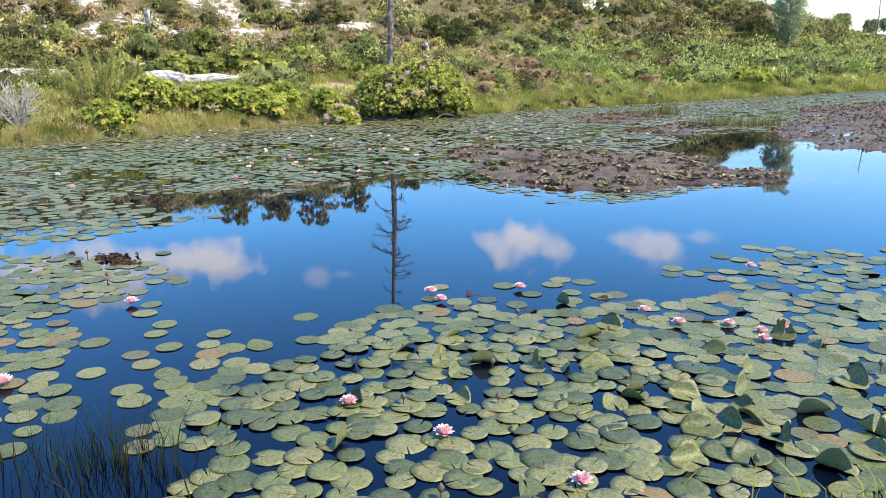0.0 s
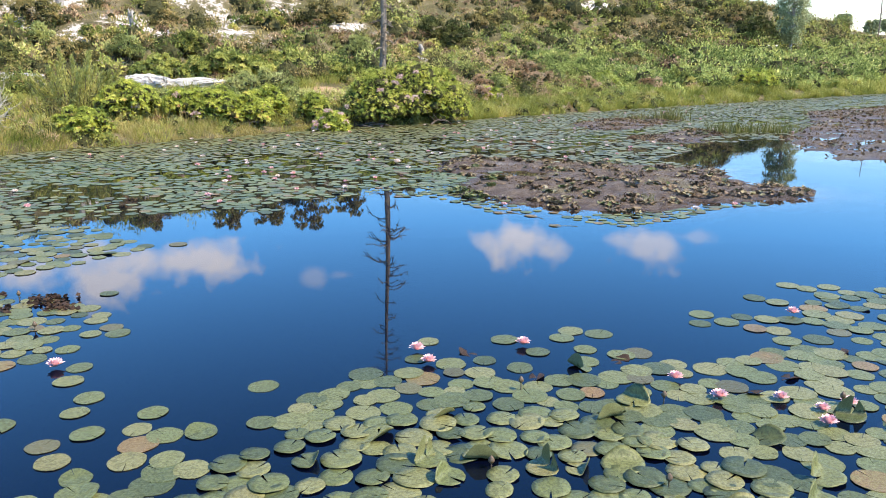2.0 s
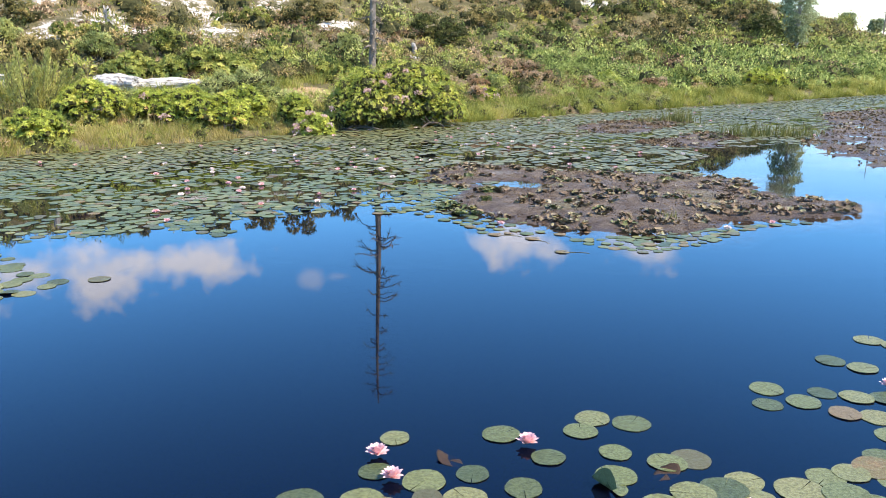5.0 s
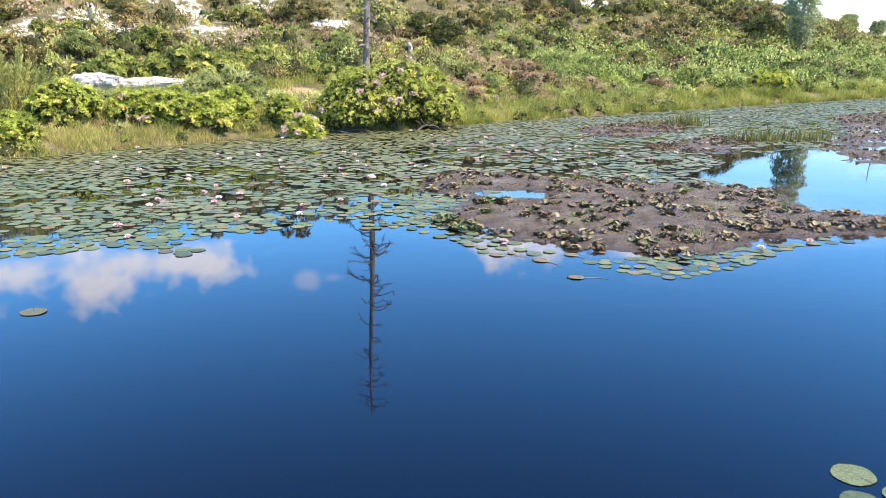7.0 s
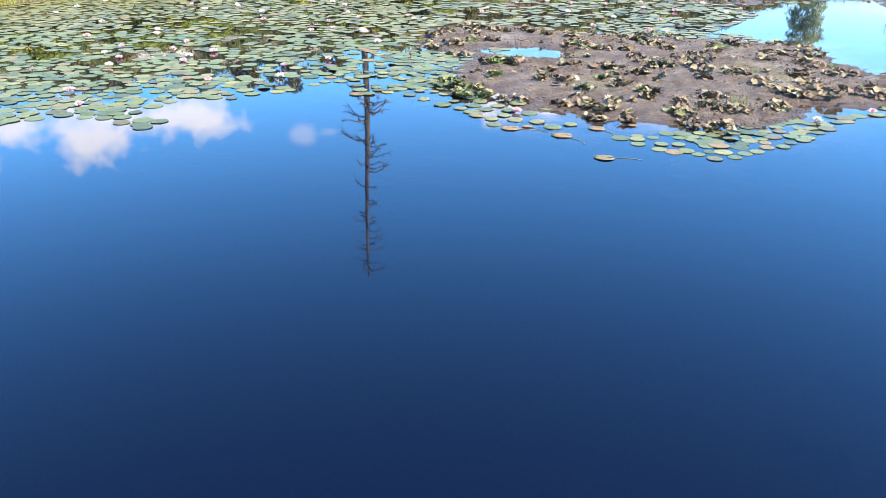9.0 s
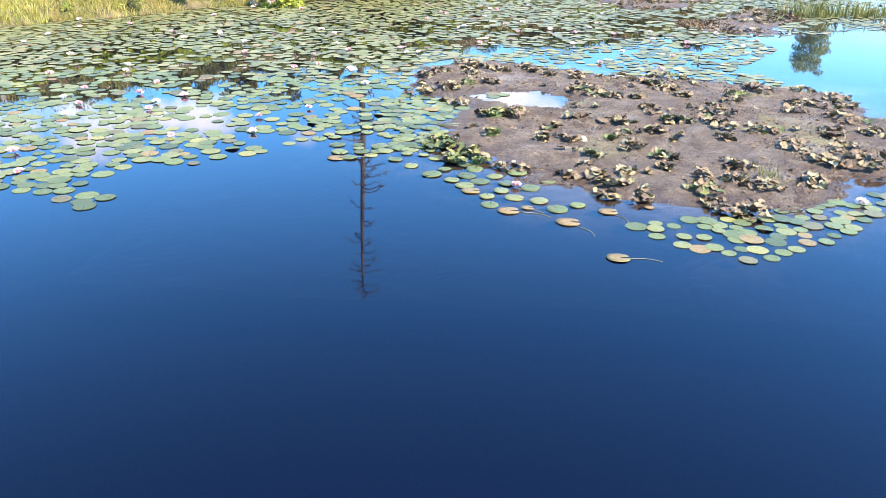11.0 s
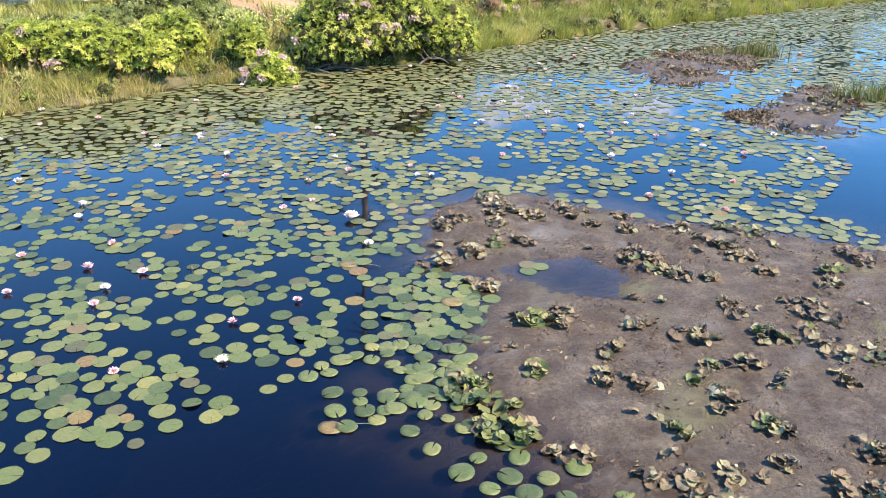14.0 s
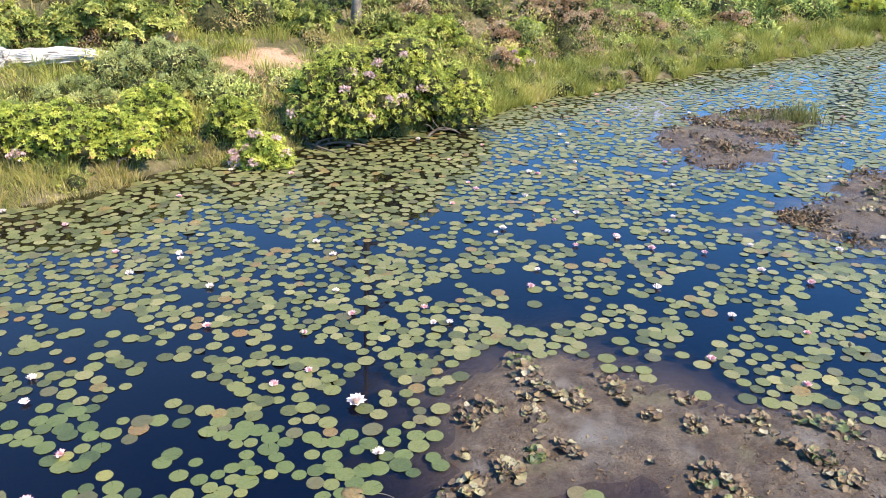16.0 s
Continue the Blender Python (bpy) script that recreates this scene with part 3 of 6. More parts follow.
def mud_height(which, x, y):
    steep = lambda h: np.where(h < 0, h * 1.6, h)
    if which == "island":
        z = np.clip(signed(ISLAND, x, y), -1.4, 0.55) * 0.12 + ripple(x, y) * 0.018 + ripple(x * 3.7 + 5, y * 3.3) * 0.005 - 0.012
        return steep(z - 0.155 * np.clip(signed(PUDDLE, x, y) + 0.3, 0, 0.6))
    poly = {"b": FLAT_B, "c": FLAT_C, "d": FLAT_D}[which]
    return steep(np.clip(signed(poly, x, y), -1.4, 0.3) * 0.10 + ripple(x, y) * (0.03 if which == "d" else 0.025) - (0.01 if which == "d" else 0.005))


def build_mud(which, poly, step, label):
    p = np.asarray(poly)
    x, y, f = sheet(np.arange(p[:, 0].min() - 1.4, p[:, 0].max() + 1.4, step), np.arange(p[:, 1].min() - 1.4, p[:, 1].max() + 1.4, step))
    z = mud_height(which, x, y)
    keep = (z[f] > -0.35).any(1)
    f = f[keep]
    used = np.unique(f)
    back = np.zeros(len(x), int)
    back[used] = np.arange(len(used))
    v = np.stack([x, y, z], 1)[used]
    v[:, 2] += rng.normal(0, 0.006, len(v)) * (1 + np.sin(v[:, 0] * 3.1 + 2 * np.sin(v[:, 1] * 2.3)))
    me = mesh_of("mudflat", v, back[f], [M_MUD], smooth=True)
    # Painted dimming grows with depth below the surface.
    me.attributes.new("depth_dim", "FLOAT", "POINT").data.foreach_set("value", np.clip(-v[:, 2] * 4.5, 0, 1).astype(np.float32))
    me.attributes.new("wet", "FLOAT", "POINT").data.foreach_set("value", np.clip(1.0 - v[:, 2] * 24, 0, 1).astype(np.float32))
    tagged(new("mudflat", me), label, "mudflat", kind="structure")


build_mud("island", ISLAND, 0.05, "low island of grey brown peat mud with shallow puddle")
build_mud("b", FLAT_B, 0.1, "small wet mud bank among lily pads")
build_mud("c", FLAT_C, 0.1, "small dark mud bank with withered leaves")
build_mud("d", FLAT_D, 0.2, "broad wet mudflat strewn with withered leaves")


def build_water():
    """The pond's surface; the water turns murky with depth."""
    xs = np.concatenate([[-60, -26], np.arange(-18, -4, 0.6), np.arange(-4, 8.01, 0.11), np.arange(8.5, 36, 0.6), [50, 90]])
    ys = np.concatenate([[-2, 4, 8, 12], np.arange(13, 21.01, 0.11), np.arange(21.6, 46, 0.6), [60, 110]])
    x, y, f = sheet(xs, ys)
    bed = np.full(x.shape, -1.0)
    for k in ("island", "b", "c", "d"):
        bed = np.maximum(bed, mud_height(k, x, y))
    me = mesh_of("water", np.stack([x, y, x * 0], 1), f, [M_WATER])
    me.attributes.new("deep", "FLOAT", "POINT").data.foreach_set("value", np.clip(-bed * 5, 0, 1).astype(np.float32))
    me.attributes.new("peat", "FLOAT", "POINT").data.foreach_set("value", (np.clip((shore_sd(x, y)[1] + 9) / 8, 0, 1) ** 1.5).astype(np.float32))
    ob = new("water", me)
    ob.visible_shadow = False
    tagged(ob, "still dark pond water reflecting blue sky and clouds", "water", kind="structure")


build_water()


# ---------------------------------------------------------------- lily pads
def pad_mesh(name, segs, wobble, notch, rim, mats, curl=0.0, curl_at=0.0, rings=(0.0, 0.55, 1.0), cup=0.0):
    """A unit pad: disc with a notch, a wavy edge, some thickness, and maybe a side that curls up."""
    a = np.linspace(notch, 2 * math.pi - notch, segs)
    ph = rng.uniform(0, 6.28, 3)
    edge = 1 + wobble * (np.sin(a * 2 + ph[0]) + 0.6 * np.sin(a * 4 + ph[1]) + 0.35 * np.sin(a * 9 + ph[2]) + 0.25 * np.sin(a * 17 + ph[0]))
    v = []
    for r in rings[1:]:
        q = np.stack([np.cos(a) * edge * r, np.sin(a) * edge * r, (0.018 * np.sin(a * 3 + ph[2]) + 0.012 * np.sin(a * 7 + ph[1])) * r * r + cup * r ** 4], 1)
        v.append(q)
    v = np.concatenate([[[0.06, 0, 0.0]], *v])
    if curl:
        w = v[:, 0] * math.cos(curl_at) + v[:, 1] * math.sin(curl_at)
        t = np.clip(w - 0.1, 0, None)
        v[:, 2] += curl * t ** 1.6
        back = np.clip(t - 0.25, 0, None) * curl * 0.75
        v[:, 0] -= math.cos(curl_at) * back
        v[:, 1] -= math.sin(curl_at) * back
    n = len(v)
    low = v - np.array([0, 0, rim])
    f, mi = [], []
    for k in range(segs - 1):
        f.append((0, 1 + k, 2 + k, 2 + k)), mi.append(0)
        for r in range(len(rings) - 2):
            b = 1 + r * segs
            f.append((b + k, b + segs + k, b + segs + k + 1, b + k + 1)), mi.append(0)
    last = 1 + (len(rings) - 2) * segs
    top = list(f)
    if curl:
        for q in top:
            f.append(tuple(n + i for i in reversed(q))), mi.append(1)
    for k in range(segs - 1):
        f.append((last + k, n + last + k, n + last + k + 1, last + k + 1)), mi.append(1)
    tri = [tuple(dict.fromkeys(q)) for q in f]
    me = bpy.data.meshes.new(name)
    me.from_pydata([tuple(p) for p in np.concatenate([v, low])], [], tri)
    for m in mats:
        me.materials.append(m)
    me.polygons.foreach_set("material_index", mi)
    me.polygons.foreach_set("use_smooth", [i < len(top) * (2 if curl else 1) for i in range(len(tri))])
    me.update()
    return me


FLAT_PADS = [pad_mesh("pad", 38, 0.022, 0.04 + 0.012 * i, 0.009, [M_PAD_NEAR, M_PAD_NEAR], cup=0.015 * i) for i in range(5)]
OLD_PADS = [pad_mesh("pad", 22, 0.035, 0.2, 0.014, [M_PAD_OLD, M_PAD_OLD]), pad_mesh("pad", 22, 0.03, 0.15, 0.014, [M_PAD_RED, M_PAD_RED])]
CURLED = [pad_mesh("pad", 32, 0.03, 0.15, 0.02, [M_PAD_NEAR, M_PAD_UNDER], c, a, (0, 0.35, 0.6, 0.8, 1.0)) for c, a in ((0.8, 1.2), (1.2, 2.6), (0.6, 4.0), (1.3, 5.2), (1.5, 0.3), (1.0, 3.3))]
MUD_PADS = [pad_mesh("pad", 20, 0.03, 0.06 + 0.02 * i, 0.009, [M_PAD, M_PAD]) for i in range(4)]
BLACKENED = [pad_mesh("pad", 18, 0.06, 0.2, 0.02, [M_BLACKLEAF, M_BLACKLEAF], c, a, (0, 0.35, 0.6, 0.8, 1.0)) for c, a in ((0.35, 1.0), (0.5, 3.4))]

NEAR_FIELD = ((-2.0, 3.9), (-2.0, 5.2), (-2.02, 5.93), (-1.78, 6.22), (-1.41, 6.33), (-1.44, 6.52), (-1.24, 6.7), (-1.32, 7.05), (-1.1, 7.41), (-0.95, 7.7), (-0.5, 7.75), (-0.22, 7.86), (0.08, 7.65), (0.41, 7.8), (0.74, 7.75),
              (1.15, 8.12), (1.35, 8.0), (1.84, 8.4), (2.3, 8.5), (3.0, 8.45), (4.5, 8.5), (6.6, 8.1), (7.9, 7.0), (7.1, 5.6), (8.2, 4.7), (7.6, 3.9))
SPARSE_FIELD = ((2.32, 8.5), (2.5, 9.02), (2.8, 9.92), (3.1, 10.1), (4.0, 10.3), (5.6, 10.1), (7.0, 9.2), (6.2, 8.5), (4.5, 8.5))
LEFT_FIELD = ((-5.5, 9.1), (-4.5, 9.2), (-3.9, 9.1), (-3.45, 8.75), (-3.5, 8.15), (-3.3, 8.0), (-3.5, 7.5), (-3.68, 7.2), (-3.2, 6.7), (-3.1, 6.2), (-2.9, 5.9), (-2.55, 5.5), (-2.6, 5.1), (-2.5, 3.9), (-9.2, 3.9), (-10.6, 5.4), (-9.5, 7.1), (-10.8, 8.7), (-9.4, 9.6))
LEFT_TONGUE = ((-9.0, 9.9), (-5.6, 9.6), (-4.9, 10.05), (-4.45, 10.55), (-4.25, 11.0), (-4.5, 11.6), (-5.6, 12.3), (-7.6, 13.6), (-10, 13.2))
DARK_GAP = ((-8.5, 15.6), (-7.0, 15.7), (-4.5, 12.2), (-4.3, 11.3), (-5.8, 12.3))
LANE = ((-6.7, 19.9), (-6.1, 20.2), (-4.9, 20.2), (-3.8, 19.9), (-3.8, 19.4), (-4.4, 19.0), (-5.4, 18.8), (-6.2, 19.1))
LANE_EAST = ((-2.9, 23.6), (-1.6, 24.4), (-0.4, 24.1), (-0.3, 23.2), (-1.4, 22.9), (-2.4, 22.7))
SCUM = ((-4.8, 9.25), (-4.0, 9.3), (-3.7, 8.9), (-4.35, 8.7))
# single pads in the open water: between the fields, before the near field, on the way to the sparse field
STRAYS_WEST = ((-3.02, 6.63), (-2.59, 6.42), (-2.43, 6.25), (-2.42, 6.6), (-2.68, 7.1), (-2.65, 6.87), (-2.97, 7.35), (-3.03, 7.6), (-3.12, 8.34), (-3.33, 8.3), (-2.16, 6.92), (-2.15, 6.69), (-1.95, 6.63), (-2.05, 6.5), (-2.02, 6.3), (-1.81, 6.35), (-1.75, 6.69),
               (-1.6, 7.4), (-1.43, 6.85), (-2.2, 6.09), (-2.11, 5.94), (-2.35, 5.81), (-2.22, 5.65), (-2.73, 6.06), (-3.24, 8.47), (-3.75, 9.4), (-3.95, 11.42), (-4.3, 11.3))
STRAYS_FRONT = ((-0.59, 8.38), (-0.63, 8.0), (-0.37, 7.92), (0.0, 8.48), (0.26, 8.23), (0.45, 8.56), (0.53, 8.74), (0.75, 8.69), (0.62, 8.32), (0.6, 8.07), (0.88, 8.23), (1.01, 8.28), (-0.13, 8.02), (0.13, 7.9))
STRAYS_EAST = ((2.68, 10.28), (2.82, 10.17), (3.05, 10.25), (2.25, 9.82), (2.42, 9.7), (2.93, 9.94), (1.67, 9.28), (1.61, 9.03), (1.84, 9.09), (2.0, 9.24), (2.03, 8.94), (2.38, 9.19), (2.2, 8.66), (2.68, 9.54), (2.94, 9.66), (2.19, 9.19), (2.2, 8.9))
CURLING = ((-0.69, 6.75), (-1.02, 6.4), (0.28, 6.45), (-0.23, 6.3), (-0.07, 6.53), (0.71, 6.53), (-0.85, 5.75), (-0.19, 5.87), (1.23, 6.07), (1.64, 6.2), (0.91, 6.01), (0.77, 5.9), (0.69, 7.14), (1.58, 6.92), (2.17, 7.28), (0.87, 7.39), (1.3, 5.86), (1.24, 5.6),
           (1.4, 5.68), (1.6, 5.78), (1.64, 5.5), (2.35, 6.39), (1.96, 5.91), (1.44, 5.29), (2.22, 5.64), (0.25, 4.82), (-0.35, 7.06), (0.55, 7.94), (2.39, 7.14), (2.5, 6.0), (2.1, 5.4), (1.85, 5.2), (2.6, 5.5), (1.75, 6.5), (1.1, 5.2))
DEAD_PADS = ((-0.27, 8.16), (0.86, 8.12), (0.25, 7.74), (2.54, 8.46), (2.0, 7.9), (1.7, 7.6))
FAR_FIELD = ((-16, 12), (-6.2, 12.6), (-5.3, 13.1), (-4.4, 13.8), (-3.5, 13.4), (-3.15, 13.6), (-3.2, 14.3), (-2.9, 14.8), (-2.3, 15.3), (-2.05, 15.5), (-1.9, 14.9),
             (-1.4, 15.0), (-0.8, 14.4), (-0.35, 13.85), (0.2, 13.7), (0.5, 13.1), (0.9, 12.85), (1.4, 12.95), (1.8, 13.2), (2.2, 13.7), (2.9, 14.4), (3.9, 14.7), (4.2, 15.2),
             (3.6, 17.5), (3.2, 19.2), (2.9, 20.0), (3.4, 20.8), (3.9, 21.6), (3.8, 23.0), (5.6, 23.6), (7.4, 24.0), (9.0, 28), (12, 36), (30, 50), (30, 62), (-16, 40))


def thick(x, y):
    """Pads crowd together towards the far shore."""
    return np.clip((shore_sd(x, y)[1] + 6.5) / 7, 0, 0.6)


def scatter(poly, gap, cover, seed, mud=True, fuzz=0.35):
    """Pad places in a polygon, no closer than gap, thinned by a drifting cover."""
    r = np.random.default_rng(seed)
    p = np.asarray(poly, float)
    (x0, y0), (x1, y1) = p.min(0), p.max(0)
    n = int((x1 - x0) * (y1 - y0) / (gap * gap) * 2.6)
    x, y = r.uniform(x0, x1, n), r.uniform(y0, y1, n)
    ok = inside(poly, x, y)
    ok &= shore_sd(x, y)[1] < -0.15
    for k, q in (("island", ISLAND), ("b", FLAT_B), ("c", FLAT_C), ("d", FLAT_D)):
        ok &= (mud_height(k, x, y) < (-0.02 if mud else 0.02)) | ((signed(q, x, y) < -0.6))
    drift = (0.45 * np.sin(x * 1.1 + 1.7 * np.sin(y * 0.8 + 1)) * np.sin(y * 1.3 + 1.2 * np.sin(x * 0.7)) + 0.8 * np.sin(x * 3.1 + 1.3 * np.sin(y * 2.2)) * np.sin(y * 3.4 + np.sin(x * 2.7))
             + 0.6 * np.sin(x * 6.3 + y * 2.0) * np.sin(y * 7.1 - x))
    ok &= drift + r.normal(0, fuzz, n) > np.interp(cover, (0, 1), (1.2, -1.6)) - thick(x, y)
    x, y = x[ok], y[ok]
    taken, out = {}, []
    for a, b in zip(x, y):
        i, j = int(a // gap), int(b // gap)
        if any((a - c) ** 2 + (b - d) ** 2 < gap * gap for u in (-1, 0, 1) for v in (-1, 0, 1) for c, d in taken.get((i + u, j + v), ())):
            continue
        taken.setdefault((i, j), []).append((a, b))
        out.append((a, b))
    return np.array(out)


FRONT_PADS = ((-1.94, 15.35), (-1.87, 15.12), (-1.31, 14.94), (-1.14, 14.76), (-2.91, 15.1), (-2.95, 14.82), (-2.42, 15.34), (-0.74, 14.41), (-0.62, 14.54), (-0.5, 14.4), (-0.38, 14.55),
              (-0.62, 14.28), (-0.27, 14.37), (-0.31, 14.18), (-0.2, 14.02), (-0.42, 14.03), (-0.39, 13.84), (0.0, 13.97), (0.14, 13.8), (-0.07, 14.28), (0.08, 14.46), (-0.94, 15.02), (-0.83, 14.7), (0.3, 13.9))
LEE_FIELD = ((-4.1, 17.4), (-2.0, 17.7), (-1.7, 16.4), (-2.2, 15.7), (-3.3, 15.9))
FRONT_RIM = ((0.65, 13.5), (0.9, 13.1), (1.5, 12.9), (2.3, 13.6), (3.1, 14.5), (2.3, 14.2), (1.5, 13.75), (1.1, 13.7))
LEFT_RIM = ((-1.6, 17.7), (-1.0, 17.3), (-0.8, 16.5), (-0.95, 15.6), (-0.8, 15.0), (-1.5, 15.2), (-1.7, 16.2))
RUSTY_PADS = ((-1.86, 14.92, 0.085), (-0.56, 14.15, 0.08), (-0.24, 13.72, 0.085), (-0.09, 13.8, 0.05), (0.21, 13.53, 0.09), (0.53, 13.79, 0.075), (0.86, 13.92, 0.04), (0.52, 12.9, 0.08), (-1.2, 16.9, 0.1), (-2.3, 17.6, 0.09))


def stem_mesh(turn, long):
    """A slack stem lying in the water, in lengths of the pad's radius."""
    u = np.linspace(0, 1, 9)
    bow = turn + 0.22 * np.sin(u * 3.0)
    path = np.stack([u * long * np.cos(bow), u * long * np.sin(bow), -0.06 - 0.02 * u], 1)
    path[0, 2] = -0.02
    v, f = tube(path, np.full(9, 0.034), 5)
    return mesh_of("stem", v, f, [M_STEM], smooth=True)


def lay_pads():
    r = np.random.default_rng(3)
    spots = [(x, y, 0.078 + 0.045 * r.uniform(), 0.8) for x, y in scatter(NEAR_FIELD, 0.128, 0.93, 11)]
    spots += [(x, y, 0.075 + 0.04 * r.uniform(), 0.9) for x, y in scatter(SPARSE_FIELD, 0.15, 0.72, 15)]
    spots += [(x, y, 0.07 + 0.045 * r.uniform(), 0.9) for x, y in scatter(LEFT_FIELD, 0.14, 0.8, 12)]
    spots += [(x, y, 0.07 + 0.045 * r.uniform(), 1.0) for x, y in scatter(LEFT_TONGUE, 0.15, 0.8, 13)]
    spots = [q for q in spots if not (-2.5 < q[0] < -1.5 and q[1] < 5.05)]
    spots = [q for q in spots if all((q[0] - a) ** 2 + (q[1] - b) ** 2 > 0.012 for a, b in CURLING + DEAD_PADS)]
    spots += [(x, y, 0.085 + 0.03 * r.uniform(), 0.0) for x, y in STRAYS_WEST + STRAYS_FRONT + STRAYS_EAST]
    fixed = [(x, y, 0.062 + 0.025 * r.uniform(), 1.0) for x, y in FRONT_PADS]
    clear = lambda x, y: all((x - q[0]) ** 2 + (y - q[1]) ** 2 > 0.03 for q in fixed) and not (-2.0 < x < 2.8 and y < 14.3) and not (-3.42 < x < -2.0 and y < 14.4) and not (-0.35 < x < 0.8 and 16.8 < y < 18.3)
    rim = [(x, y, 0.05 + 0.035 * r.uniform(), 1.0) for q, c, gap in ((FRONT_RIM, 0.95, 0.105), (LEFT_RIM, 0.85, 0.125)) for x, y in scatter(q, gap, c, 16, False)]
    far = [(x, y, 0.055 + 0.042 * r.uniform() ** 0.8, 1.0) for x, y in scatter(FAR_FIELD, 0.116, 0.51, 14, True, 0.24) if (y > 18.5 or clear(x, y)) and (r.uniform() < 0.55 or not any(inside(q, np.array(x), np.array(y)) for q in (DARK_GAP, LANE, LANE_EAST)))] + fixed + rim
    far += [(x, y, 0.06 + 0.035 * r.uniform(), 1.0) for x, y in scatter(LEE_FIELD, 0.17, 0.6, 17, True, 0.8) if all((x - q[0]) ** 2 + (y - q[1]) ** 2 > 0.016 for q in far)]
    near = [s for s in spots if s[1] < 10.6 and -4.5 < s[0] < 4.5]
    rest = [s for s in spots if not (s[1] < 10.6 and -4.5 < s[0] < 4.5)]
    near.sort(key=lambda s: math.hypot(s[0], s[1] - 5.5))
    single, more = near[:260], near[260:] + rest
    for x, y, q, k in single:
        pick = r.uniform()
        curled = k == 0.8 and pick < 0.04
        me = CURLED[r.integers(len(CURLED))] if curled else OLD_PADS[r.integers(2)] if 0.97 < pick else FLAT_PADS[r.integers(5)]
        ob = new("lily_pad", me)
        ob.matrix_world = pose(x, y, 0.003 + r.uniform(0, 0.008), r.normal(0, 1.3), r.normal(0, 1.3), r.uniform(0, 360)) @ Matrix.Diagonal((q, q * r.uniform(0.93, 1.0), q, 1))
        what = "green lily pad with one edge curled up out of the water" if curled else "yellowed or bronze lily pad floating on dark water" if 0.97 < pick else "round green notched lily pad floating on dark water"
        tagged(ob, what, "lily pad", "floating lily pads")
    for x, y in CURLING:
        q = r.uniform(0.09, 0.12)
        ob = new("lily_pad", CURLED[r.integers(len(CURLED))])
        ob.matrix_world = pose(x, y, 0.012, r.normal(0, 6), r.normal(0, 6), r.uniform(0, 360)) @ Matrix.Diagonal((q, q, q, 1))
        tagged(ob, "glossy lily pad pushed up and folded by its neighbours", "lily pad", "floating lily pads")
    for x, y in DEAD_PADS:
        ob = new("lily_pad", BLACKENED[r.integers(len(BLACKENED))])
        ob.matrix_world = pose(x, y, 0.0, 0, 0, r.uniform(0, 360)) @ Matrix.Diagonal((0.095, 0.055, 0.07, 1))
        tagged(ob, "dark brown dead lily pad curling over the water", "lily pad", "dying lily pads")
    for x, y, q in RUSTY_PADS:
        ob = new("lily_pad", OLD_PADS[0])
        ob.matrix_world = pose(x, y, 0.008) @ Matrix.Diagonal((q, q * 0.93, q, 1))
        a, long = r.uniform(-1.4, 0.2), r.uniform(2.5, 4.5)
        part("stem", stem_mesh(a, long), ob, "thin pale stem trailing in the water")
        tagged(ob, "orange brown dying lily pad floating beside the mud", "lily pad", "dying lily pads")
    bulk_pads("lily_pads", more, 19, r, M_PAD_NEAR)
    by_mud = sorted([s for s in far if s[1] < 18.5], key=lambda s: math.hypot(s[0] + 0.9, s[1] - 14.6))
    for x, y, q, k in by_mud[:80]:
        ob = new("lily_pad", MUD_PADS[r.integers(4)])
        ob.matrix_world = pose(x, y, 0.004 + r.uniform(0, 0.006), r.normal(0, 1.2), r.normal(0, 1.2), r.uniform(0, 360)) @ Matrix.Diagonal((q, q * r.uniform(0.92, 1.0), q, 1))
        tagged(ob, "round yellow green lily pad floating beside the mud island", "lily pad", "floating lily pads")
    bulk_pads("lily_pads_by_the_mud", by_mud[80:], 14, r, M_PAD)
    bulk_pads("far_lily_pads", [s for s in far if s[1] >= 18.5], 11, r, M_PAD_FAR)


